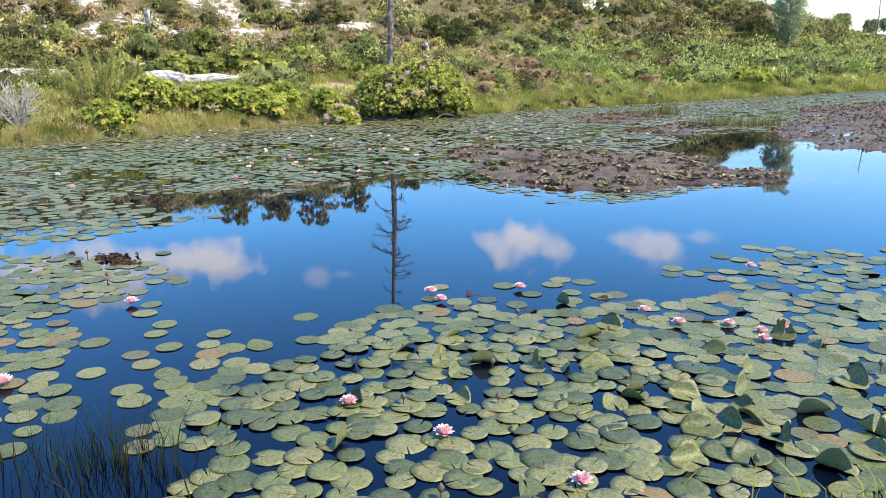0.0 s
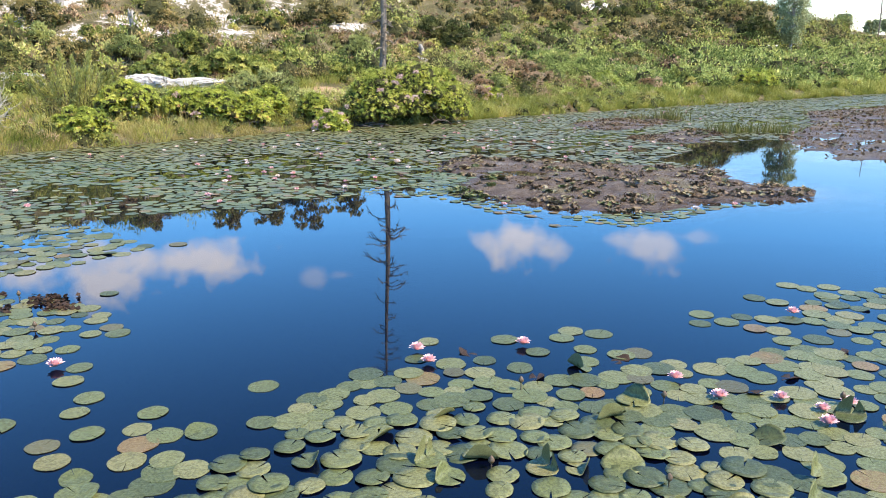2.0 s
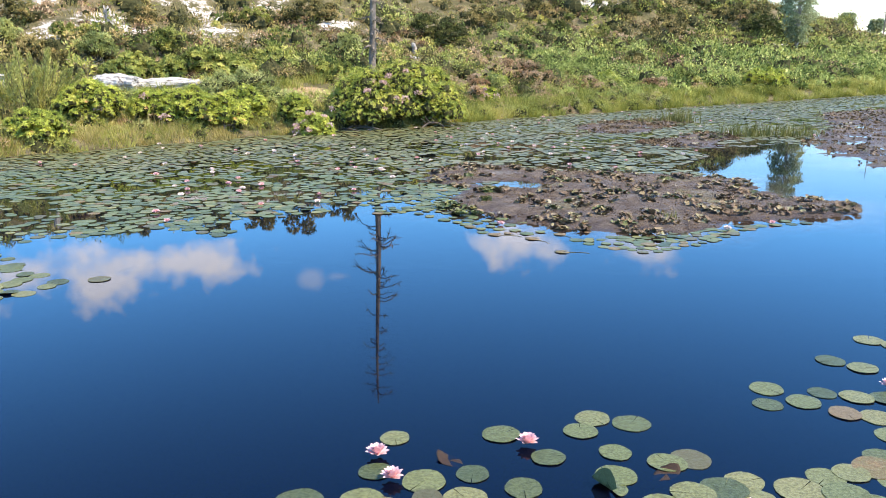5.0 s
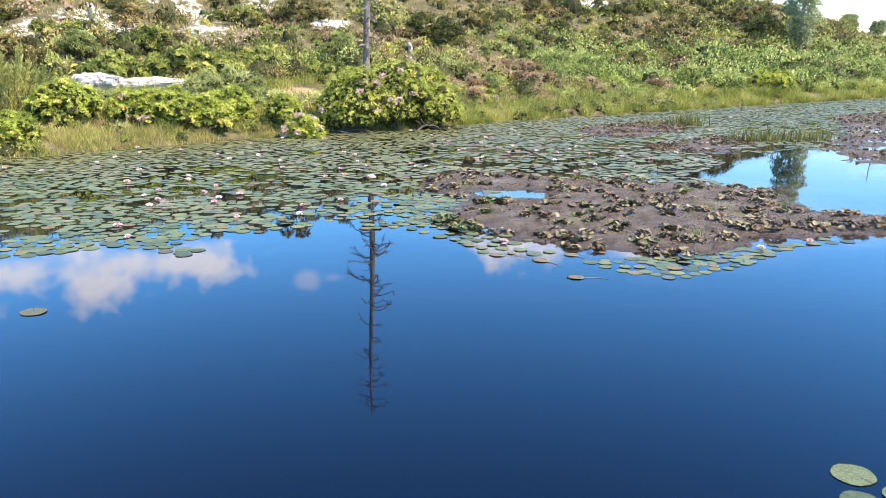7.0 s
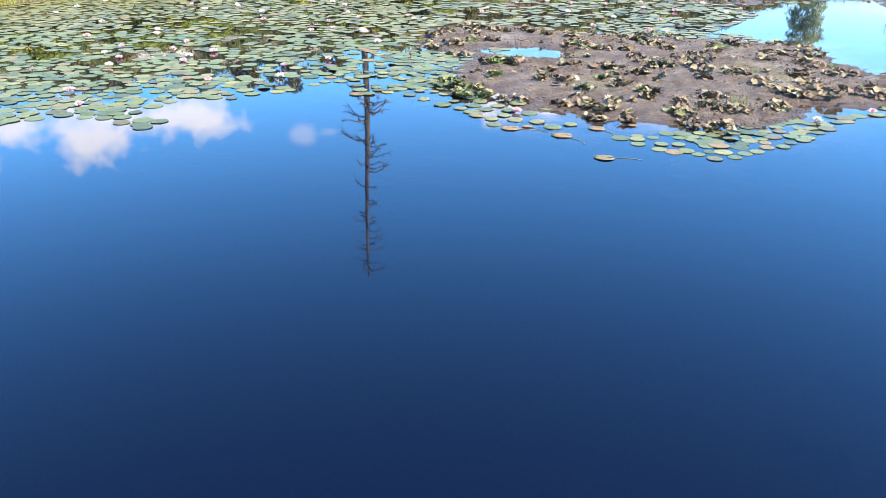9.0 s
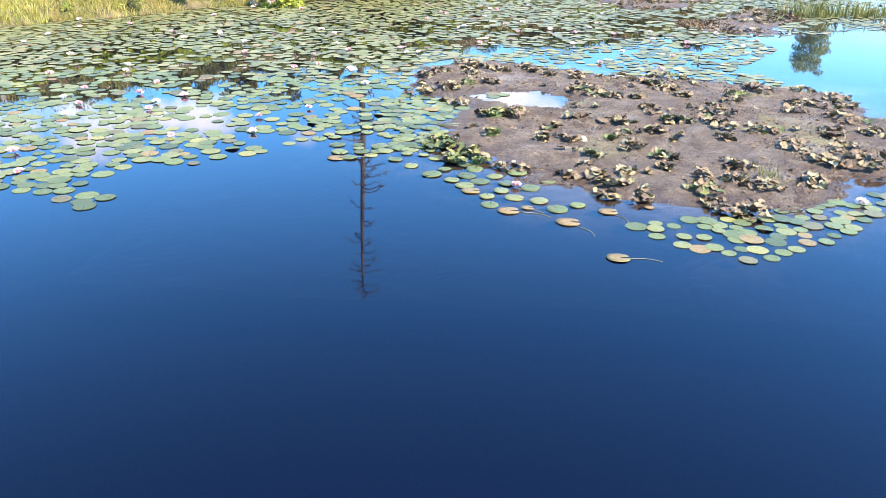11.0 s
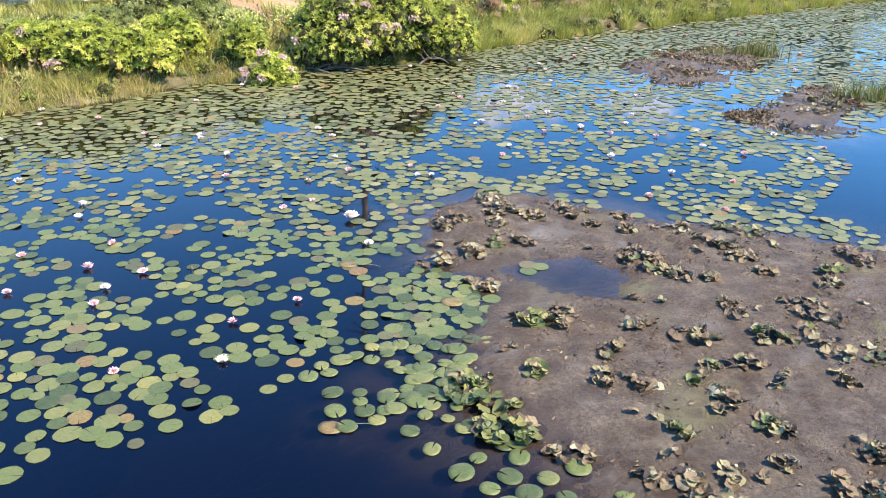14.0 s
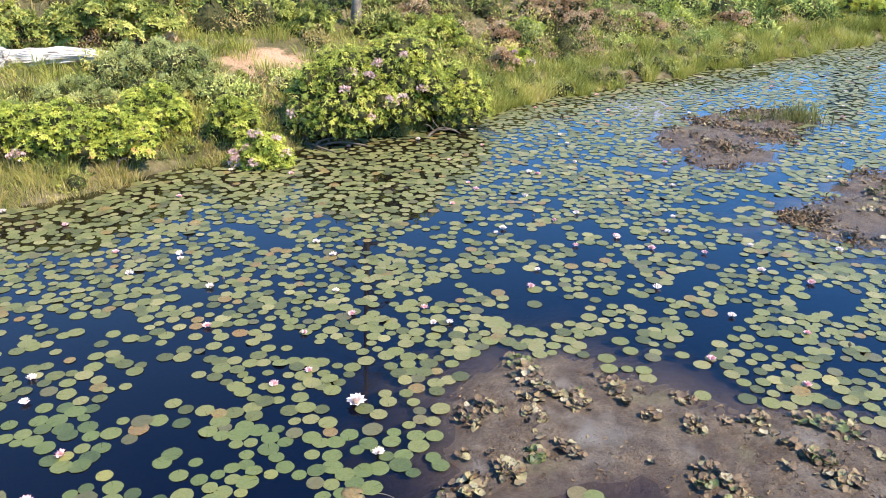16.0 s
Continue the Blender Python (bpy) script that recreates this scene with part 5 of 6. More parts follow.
def log(x, y, length, radius, turn, label, name="log"):
    """A fallen trunk, split along the grain and bleached, with broken ends."""
    z = float(land(x, y)) + 0.02
    m, sides = 29, 22
    u = np.linspace(-0.5, 0.5, m)
    line = np.stack([u * length, 0.05 * np.sin(u * 7), radius * 0.75 + 0.03 * np.sin(u * 5 + 1)], 1)
    rad = radius * (1 - 0.35 * u) * (1 + 0.05 * np.sin(u * 19) + 0.03 * np.sin(u * 41))
    line = np.concatenate([line[:1], line, line[-1:]])
    v, f = tube(line, np.concatenate([[0.01], rad, [0.01]]), sides)
    ring = np.tile(np.arange(sides), m + 2)
    crack = np.isin(ring, (2, 7, 11, 16)) * (0.6 + 0.4 * np.sin(v[:, 0] * 5 + ring))
    mid = np.repeat(line, sides, 0)
    v = mid + (v - mid) * (1 - 0.28 * crack + 0.08 * np.sin(ring * 2.7 + v[:, 0] * 3))[:, None]
    end = np.repeat(np.r_[1, 1, np.zeros(m - 2), 1, 1], sides)
    v[:, 0] += end * 0.12 * length * 0.4 * np.sin(ring * 1.9 + x)
    ob = new(name, mesh_of("log", v, f, [M_DRIFTWOOD]))
    ob.matrix_world = pose(x, y, z, 0, 0, turn)
    return tagged(ob, label, "log")


def stump(x, y, h, radius, label):
    z = float(land(x, y))
    u = np.linspace(0, 1, 6)
    line = np.stack([0.05 * np.sin(u * 4), u * 0, u * h - 0.1], 1)
    v, f = tube(line, radius * (1.25 - 0.5 * u), 9)
    v = v + np.sin(v[:, [1, 2, 0]] * 27) * 0.02
    v[-9:, 2] += rng.uniform(-0.12, 0.12, 9)
    ob = new("tree_stump", mesh_of("stump", v, f, [M_LOG]))
    ob.location = (x, y, z)
    return tagged(ob, label, "stump")


# ---------------------------------------------------------------- the far bank: large single things
dead_tree(-5.65, 34.8, 11.8, (0.004, 0.0), 0.115, 90, 2, "tall bare grey dead pine trunk with short broken branches")
OLIVE, DARK = "rounded olive gorse bush on the hillside", "dark green gorse bush on the hillside"
GREY, FRESH = "grey green broom bush on the hillside", "fresh green leafy bush on the hillside"
PINK = "large rhododendron bush with yellow green leaves and mauve blossoms"


def place(s, d):
    if d > 9:
        s, d = push_back(s, d)
    x, y = shore_xy(s, d)
    return float(x), float(y)


def plant_bank():
    shrub(-4.5, 27.9, 2.2, 1.9, 1.75, M_RHODO, 0.072, 15000, PINK, "rhododendron", 9, 0.34, whorl=True)
    shrub(-3.55, 28.5, 1.9, 1.7, 1.95, M_RHODO, 0.072, 12500, "tall rhododendron bush with mauve blossoms beside the water", "rhododendron", 18, 0.34, whorl=True)
    shrub(-2.6, 29.1, 1.7, 1.6, 1.45, M_RHODO, 0.07, 9000, "smaller rhododendron bush with pink blossom beside the water", "rhododendron", 12, 0.34, whorl=True)
    for x, y, w, h, n, b in ((-6.25, 26.5, 1.0, 0.95, 2600, 3), (-5.6, 25.95, 1.1, 0.8, 2400, 14), (-7.75, 25.2, 1.2, 0.95, 3200, 2), (-8.6, 24.75, 1.4, 1.15, 4200, 5), (-7.7, 26.4, 1.4, 1.0, 3400, 0),
                             (-10.6, 23.7, 1.8, 1.1, 4600, 3), (-10.9, 21.8, 1.4, 0.8, 2400, 0),
                             (-8.1, 25.1, 1.1, 0.85, 2400, 2), (-9.4, 24.6, 1.3, 0.95, 2800, 1), (-9.9, 25.2, 1.0, 0.6, 1500, 0)):
        shrub(x, y, w, w * 0.8, h, M_YELLOW if w > 1.05 else M_RHODO, 0.068, int(n * 1.7), "yellow green leafy shrub on the grassy pond bank", "bank_shrub", b, 0.34, fluff=0.95, whorl=True)
    for s, d, w, h, n in ((-7.3, 3.4, 2.6, 1.9, 6500), (-1.5, 3.3, 2.4, 1.0, 6500), (-4.8, 2.6, 1.6, 0.5, 3000), (-0.9, 2.4, 1.3, 0.65, 2600), (-3.2, 2.9, 1.6, 0.55, 3200)):
        x, y = place(s, d)
        if h > 1.5:
            plume_bush(x, y, w, h, "feathery yellow green broom bush with upright plumes")
        else:
            shrub(x, y, w, w * 0.8, h, M_BLUEGREEN, 0.12, n, "feathery blue green broom bush on the bank", "broom_bush", 0, 0.14)
    for s, d, w, h, n in ((-1.6, 6.0, 3.4, 1.1, 3600), (1.7, 8.4, 1.9, 1.0, 2200), (-3.6, 7.0, 2.4, 1.0, 2000), (5.4, 4.6, 1.8, 0.8, 1500), (3.1, 6.0, 2.2, 0.8, 1500)):
        x, y = place(s, d)
        shrub(x, y, w, w * 0.8, h, M_GREEN, 0.11, int(n * 1.6), "fresh green leafy shrub at the foot of the hill", "green_shrub", 0, 0.4, whorl=True)
    for s, d, w, h, n, m, t in ((10.2, 3.8, 3.0, 1.2, 3000, M_BROWN, "dead brown fern bush at the foot of the hill"), (12.8, 2.6, 1.6, 0.6, 900, M_BROWN, "low clump of dead brown fern"),
                                (6.2, 1.2, 0.7, 0.75, 500, M_BROWN, "rust red tuft of dead fern by the water"), (6.8, 1.0, 0.7, 0.75, 700, M_YELLOW, "small yellow green shrub with pink blossom"),
                                (23.5, 1.6, 2.2, 1.2, 2000, M_YELLOW, "yellow green shrub beside the reedy shore"), (19.0, 2.6, 1.7, 0.9, 1200, M_GREEN, "green shrub among bracken"),
                                (8.4, 3.0, 1.0, 0.8, 1000, M_YELLOW, "yellow green shrub in the tall bank grass"), (11.8, 4.6, 1.3, 0.8, 1100, M_GREEN, "green shrub among dead fern"), (14.6, 3.1, 1.3, 0.7, 1100, M_YELLOW, "low yellow green shrub above the grassy shore"),
                                (16.6, 2.2, 1.2, 0.6, 900, M_BROWN, "low rusty tuft of dead fern above the shore"), (7.4, 2.6, 0.9, 0.8, 900, M_BROWN, "rust coloured dead fern in the bank grass"), (5.6, 3.0, 1.4, 1.1, 1800, M_RHODO, "olive rhododendron bush in the bank grass")):
        x, y = place(s, d)
        shrub(x, y, w, w * 0.8, h, m, 0.10, int(n * 1.8), t, "bank_shrub", 5 if "pink" in t else 0, 0.3, whorl=m is not M_BROWN)
    x, y = place(-9.8, 0.9)
    bare_bush(x, y, 1.3, 1.3)
    # trees on and behind the ridge
    leafy_tree(17.5, 61.0, 6.0, 2.1, M_BIRCHLEAF, 0.15, 10000, "slender birch tree with grey green leaves on the slope")
    shrub(15.0, 60.6, 2.6, 2.4, 2.2, M_DARKGREEN, 0.2, 3500, "dark gorse thicket beside the birch", "gorse_bush", 0, 0.3)
    dead_tree(32.0, 84.0, 9.5, (-0.01, 0.0), 0.045, 8, 5, "thin bare dead tree on the far slope")
    for x, y, w, h, m, t in ((-19.8, 34.7, 2.1, 1.1, M_GORSE, OLIVE), (-16.6, 26.9, 2.4, 0.9, M_DARKGREEN, DARK), (-17.7, 31.4, 0.9, 0.7, M_BLUEGREEN, GREY), (-15.8, 30.0, 1.9, 0.8, M_GORSE, OLIVE), (-14.5, 31.5, 1.2, 1.0, M_BLUEGREEN, GREY), (-16.4, 33.4, 1.4, 0.7, M_GREEN, FRESH),
                             (-13.2, 34.1, 1.6, 1.1, M_GREEN, FRESH), (-10.0, 34.0, 1.2, 0.7, M_GREEN, FRESH), (-12.5, 41.9, 2.6, 0.8, M_GREEN, FRESH), (-10.1, 43.9, 2.5, 1.3, M_GORSE, OLIVE), (-5.1, 46.4, 1.8, 1.2, M_DARKGREEN, DARK), (-7.6, 38.9, 1.9, 0.8, M_BLUEGREEN, GREY),
                             (-15.8, 37.8, 1.2, 0.9, M_GORSE, OLIVE), (-3.8, 46.4, 1.9, 1.5, M_DARKGREEN, DARK), (8.8, 59.0, 2.9, 1.5, M_GORSE, OLIVE), (5.2, 45.9, 1.4, 0.8, M_GORSE, OLIVE), (-1.1, 34.7, 1.0, 0.6, M_BLUEGREEN, GREY), (15.2, 67.1, 4.2, 1.3, M_GORSE, OLIVE), (4.2, 53.3, 2.4, 0.9, M_GREEN, FRESH),
                             (0.4, 56.5, 2.6, 1.0, M_GORSE, OLIVE), (-2.6, 52.1, 1.8, 1.0, M_GORSE, OLIVE), (5.9, 59.7, 2.7, 0.9, M_DARKGREEN, DARK), (1.7, 53.6, 1.4, 0.8, M_DARKGREEN, DARK)):
        shrub(x, y, w, w * 0.8, h * 1.15, m, 0.13, 2200, t, "hill_bush", 0, 0.36)
    for s, d, h, w in ((8.7, 24.4, 2.0, 2.8), (5.6, 24.0, 1.3, 1.0), (-2.2, 22.0, 0.8, 2.0), (15.0, 23.0, 0.9, 2.2), (43.0, 21.5, 2.4, 3.2), (47.0, 21.0, 1.9, 2.6), (-12, 22, 0.9, 2.2)):
        x, y = place(s, d)
        shrub(x, y, w, w, h, M_GORSE, 0.22, 2600, "dark gorse bush on the crest of the hill", "gorse_bush", 0, 0.3)
    for x, y, h in ((34.5, 92.0, 1.7), (37.0, 95.0, 1.5), (39.0, 93.0, 1.8), (31.0, 90.0, 1.6), (42.0, 97.0, 2.2)):
        leafy_tree(x, y, h, h * 0.8, M_BIRCHLEAF, 0.3, 1500, "small tree on the distant heath", name="small_tree")
    for x, y, h in ((-19.0, 72.0, 4.2), (-25.0, 68.0, 3.0), (-16.0, 75.0, 3.4), (-31.0, 66.0, 2.6), (-11.0, 76.0, 2.6), (-22.0, 70.0, 3.0)):
        leafy_tree(x, y, h, h * 0.75, M_GORSE, 0.35, 1500, "dark low tree on the crest of the hill", M_TWIG, "crest_tree")
    log(-10.75, 28.75, 1.9, 0.17, 14, "bleached fallen tree trunk lying in the grass")
    log(-12.2, 28.3, 1.3, 0.27, -8, "pale torn root end of a fallen trunk", "root_log")
    log(-15.6, 25.4, 2.6, 0.2, 40, "pinkish grey fallen trunk at the foot of the hill")
    for s, d, h, r in ((-2.8, 13.0, 0.9, 0.16), (-5.2, 15.4, 1.2, 0.14), (9.9, 10.6, 0.6, 0.10)):
        x, y = place(s, d)
        stump(x, y, h, r, "weathered pale tree stump on the sandy slope")


plant_bank()


def fallen_branch(x, y, length, rise, turn, label, radius=0.03):
    """A dead branch arching out of the water's edge, with side twigs."""
    z = max(0.0, float(land(x, y)))
    u = np.linspace(0, 1, 9)
    line = np.stack([(u - 0.5) * length, 0.06 * np.sin(u * 7), rise * np.sin(u * math.pi) - 0.04], 1)
    ob = new("fallen_branch", mesh_of("fallen_branch", *tube(line, radius * (1.05 - 0.75 * u), 7), [M_TWIG], smooth=True))
    ob.matrix_world = pose(x, y, z, 0, 0, turn)
    for i in range(4):
        p = line[2 + i]
        e = p + rng.normal(0, 0.16, 3) + (0, 0, 0.14)
        part("twig", mesh_of("twig", *tube([p, (p + e) / 2 + rng.normal(0, 0.03, 3), e], (radius * 0.5, radius * 0.35, radius * 0.12), 5), [M_TWIG]), ob)
    tagged(ob, label, "branch")


fallen_branch(-9.0, 24.35, 0.9, 0.28, 10, "thin dead branch arching out of the bank grass")
fallen_branch(-7.6, 25.0, 0.5, 0.2, 70, "short dead twig sticking out of the water's edge")
for q, (bx, by, bl, bt) in enumerate(((-4.9, 27.0, 1.3, -25), (-4.4, 27.2, 1.1, 12), (-4.7, 27.3, 0.9, 50), (-2.6, 28.2, 0.8, 30))):
    fallen_branch(bx, by, bl, 0.1 + 0.03 * q, bt, "dead branch lying at the water's edge below the bush", 0.035)


def boulder(x, y, size, label):
    bm = bmesh.new()
    bmesh.ops.create_icosphere(bm, subdivisions=3, radius=size)
    for v in bm.verts:
        v.co *= 1 + 0.3 * noise.noise(v.co * (1.7 / size))
        v.co.z *= 0.55
    me = bpy.data.meshes.new("rock")
    bm.to_mesh(me)
    bm.free()
    me.materials.append(M_LOG)
    ob = new("rock", me)
    ob.location = (x, y, float(land(x, y)) + size * 0.2)
    tagged(ob, label, "rock")


boulder(0.6, 36.9, 0.3, "pale rock half hidden in the bank grass")


# ---------------------------------------------------------------- scrub on the hillside
def hill_scrub():
    r = np.random.default_rng(21)
    n = 3700
    s, d = -17 + 80 * r.uniform(0, 1, n) ** 1.15, 0.9 + 21.5 * r.uniform(0, 1, n)
    back = np.where(d > 9, push_back(s, np.maximum(d, 9)), (s, d))
    grow = (back[1] + 29) / (d + 29)
    x, y = shore_xy(back[0], back[1])
    open_ground = (d < 5.2) & (s < 4.5) & (r.uniform(0, 1, n) < 0.72)
    sand = sandy(x, y)
    keep = ((sand < 0.24) | (r.uniform(0, 1, n) < 0.22)) & ~open_ground
    s, d, x, y, grow, sand = s[keep], d[keep], x[keep], y[keep], grow[keep], sand[keep]
    z = land(x, y)
    tone = np.sin(s * 0.5 + 1.4 * np.sin(d * 0.5)) + np.sin(d * 0.8 + s * 0.23) + r.normal(0, 0.9, len(s))
    green = np.clip((s - 9) / 5, 0, 1) * np.clip((12.5 - d) / 3, 0, 1) * np.clip((58 - s) / 8, 0, 1) * 2.4 + np.clip((8 - d) / 6, 0, 1) * 1.0
    tone = tone - 0.6 * np.clip((d - 8) / 4, 0, 1) * np.clip((16 - s) / 6, 0, 1)
    kind = np.where(tone + green > 1.5, 0, np.where(tone > -0.3, 1, np.where(tone > -1.1, 3, 2)))
    kind = np.where((r.uniform(0, 1, len(s)) < 0.10) & (green < 1.6), 4, kind)
    off = (np.hypot((x + 6.9) / 1.6, (y - 30.7) / 1.7) < 1) | (np.hypot((x + 11.3) / 2.4, (y - 27.7) / 1.1) < 1)
    band = np.where(off, 9, np.where((s < 16) & (d < 6.5), 0, np.where(s < 24, 1, 2)))
    for k, name, mat, h, leaf, per, asp, label in ((0, "bracken", M_BRACKEN, 0.9, 0.12, 300, 0.42, "fresh green bracken covering the lower slope"), (1, "gorse_scrub", M_GORSE, 1.05, 0.11, 270, 0.42, "olive gorse scrub over the hillside"),
                                                   (2, "heather", M_HEATHER, 0.7, 0.105, 200, 0.42, "brown heather tufts on the hillside"), (3, "green_scrub", M_GREEN, 1.05, 0.13, 270, 0.5, "mixed green scrub over the hillside"),
                                                   (4, "dark_scrub", M_DARKGREEN, 1.15, 0.10, 330, 0.36, "dark green gorse bushes over the hillside")):
        for b, where, thin, wide in ((0, "bank_", 1.5, 0.75), (1, "", 0.5, 1.3), (2, "far_", 0.33, 1.75)):
            i = (kind == k) & (band == b)
            if not i.any():
                continue
            rad = (0.24 + 0.72 * r.uniform(0, 1, i.sum()) ** 2.4) * (0.8 if k == 2 else 1) * np.clip(0.4 + d[i] * 0.2, 0.45, 1) * (1.25 if b == 2 else 1) * grow[i] * np.where(sand[i] > 0.24, 0.55, 1)
            c = np.stack([x[i], y[i], z[i] + 0.1 * rad], 1)
            me = foliage(where + name, c, rad, int(per * thin), leaf * wide, mat, asp, 0.9, h)
            tagged(new(where + name, me), label, name.replace("_", " "), kind="stuff")
    # small tufts on the open, sandy ground high on the slope
    for name, mat, n, flat, label in (("heather_tufts", M_HEATHER, 900, 0.8, "small brown heather tufts on sandy ground"), ("green_tufts", M_GREEN, 650, 1.0, "small green plants on sandy ground"), ("dark_tufts", M_DARKGREEN, 350, 1.0, "small dark gorse tufts on sandy ground")):
        s, d = -17 + 42 * r.uniform(0, 1, n), 6.5 + 16.5 * r.uniform(0, 1, n)
        back = np.where(d > 9, push_back(s, np.maximum(d, 9)), (s, d))
        x, y = shore_xy(back[0], back[1])
        keep = (sandy(x, y) < 0.3 + 0.5 * r.uniform(0, 1, n) ** 2)
        rad = (0.10 + 0.2 * r.uniform(0, 1, n) ** 2) * (back[1] + 29) / (d + 29)
        c = np.stack([x, y, land(x, y) + 0.02], 1)[keep]
        tagged(new(name, foliage(name, c, rad[keep], 32, 0.11, mat, 0.4, 0.9, flat)), label, "tufts", kind="stuff")


def bank_weeds():
    """Low leafy weeds between the shrubs and the water's edge."""
    r = np.random.default_rng(27)
    for name, mat, n, leaf, asp, label in (("green_weeds", M_GREEN, 120, 0.075, 0.4, "low green weeds along the pond bank"), ("grey_weeds", M_BLUEGREEN, 110, 0.085, 0.16, "feathery grey green weeds along the pond bank"), ("dead_weeds", M_BROWN, 60, 0.07, 0.2, "dead brown weeds along the pond bank"),
                                           ("dark_weeds", M_DARKGREEN, 50, 0.07, 0.3, "dark green weeds along the pond bank")):
        x, y = shore_xy(r.uniform(-13, 16, n), 0.1 + 3.6 * r.uniform(0, 1, n) ** 1.4)
        keep = (dry_spot(x, y) < 0.4) & (np.hypot((x + 11.3) / 2.2, (y - 28.2) / 0.9) > 1)
        rad = (0.12 + 0.26 * r.uniform(0, 1, n) ** 1.6)[keep]
        c = np.stack([x, y, land(x, y) + 0.03], 1)[keep]
        tagged(new(name, foliage(name, c, rad, 170, leaf, mat, asp, 1.1, 1.1)), label, "weeds", kind="stuff")


def bank_grass():
    r = np.random.default_rng(22)
    for name, mat, lo, hi, dlo, dhi, tufts, per, h, w, spread, label in (
            ("bank_grass", M_GRASS, 4.3, 34, -0.15, 1.5, 420, 90, 0.50, 0.012, 0.15, "tall yellow green grass tussocks along the far shore"),
            ("far_bank_grass", M_GRASS, 30, 60, -0.1, 1.5, 170, 50, 0.6, 0.035, 0.25, "tall yellow green grass along the distant shore"),
            ("meadow_grass", M_GRASS, 4.3, 30, 0.9, 4.2, 260, 70, 0.38, 0.014, 0.28, "yellow green grass between the bank shrubs"),
            ("dry_grass", M_STRAW, -13, 5, -0.25, 1.1, 260, 75, 0.28, 0.010, 0.24, "pale dry grass along the far shore"),
            ("shore_grass", M_GRASS, -13, 5, -0.3, 1.2, 300, 66, 0.24, 0.011, 0.26, "short green grass along the far shore"),
            ("bank_herbs", M_GRASS, -13, 6, 0.4, 6.2, 620, 62, 0.38, 0.013, 0.30, "short green grass on the bank"),
            ("heath_grass", M_STRAW, -15, 40, 1.0, 26, 1100, 22, 0.36, 0.04, 0.5, "dry grass between the bushes on the hill")):
        s0, d0 = lo + (hi - lo) * r.uniform(0, 1, tufts) ** (1.3 if hi > 30 else 1.0), dlo + (dhi - dlo) * r.uniform(0, 1, tufts) ** (1.7 if hi > 30 else 1.0)
        tx, ty = shore_xy(s0, d0)
        keep = dry_spot(tx, ty) < r.uniform(0.3, 1.05, tufts)
        tx, ty = np.repeat(tx[keep], per), np.repeat(ty[keep], per)
        big = np.repeat(r.uniform(0.35, 1.25, keep.sum()), per)
        n = len(tx)
        a, q = r.uniform(0, 6.283, n), np.sqrt(r.uniform(0, 1, n))
        out = np.stack([np.cos(a), np.sin(a), np.zeros(n)], 1)
        x, y = tx + out[:, 0] * q * spread * big, ty + out[:, 1] * q * spread * big
        lean = out * (0.15 + 0.9 * q)[:, None] + r.normal(0, 0.22, (n, 3)) * np.array([1, 1, 0])
        z = land(x, y)
        dry = z > -0.12
        v, f = blades(np.stack([x, y, z - 0.02], 1)[dry], lean[dry], (h * big * r.uniform(0.55, 1.15, n) * (1.1 - 0.45 * q))[dry], (w * r.uniform(0.7, 1.4, n))[dry])
        tagged(new(name, mesh_of(name, v, f, [mat])), label, "grass", kind="stuff")


def reeds(name, cx, cy, rx, ry, n, h, mat, label, w=0.012):
    r = np.random.default_rng(int(abs(cx * 100) + abs(cy * 10)))
    x, y = cx + r.normal(0, rx, n), cy + r.normal(0, ry, n)
    lean = r.normal(0, 0.35, (n, 3)) * np.array([1, 1, 0])
    v, f = blades(np.stack([x, y, np.full(n, -0.05)], 1), lean, h * r.uniform(0.25, 1.2, n), np.full(n, w) * r.uniform(0.6, 1.3, n))
    tagged(new(name, mesh_of(name, v, f, [mat])), label, "reeds", kind="stuff")


hill_scrub()
bank_weeds()
bank_grass()
reeds("reed_tuft", -1.95, 4.85, 0.26, 0.16, 230, 0.34, M_SHADED_REED, "slender shadow-dark reeds standing in the near shallows", 0.007)
reeds("grass_tuft", 1.85, 4.7, 0.3, 0.12, 170, 0.22, M_GRASS, "green grass tuft leaning over the near shore")
reeds("marsh_grass", 5.75, 26.0, 0.35, 0.14, 330, 0.4, M_SEDGE, "tuft of marsh grass standing in shallow water", 0.02)
reeds("marsh_grass", 6.9, 26.2, 0.4, 0.14, 330, 0.36, M_SEDGE, "tuft of marsh grass standing in shallow water", 0.02)
reeds("marsh_grass", 4.8, 30.3, 0.22, 0.14, 300, 0.45, M_SEDGE, "tuft of marsh grass on a mud bank", 0.02)
reeds("marsh_grass", 4.0, 30.2, 0.4, 0.12, 160, 0.3, M_SEDGE, "tuft of marsh grass on a mud bank", 0.02)
reeds("marsh_grass", 1.95, 14.7, 0.06, 0.05, 90, 0.18, M_SEDGE, "small green grass tuft on the mud island", 0.012)


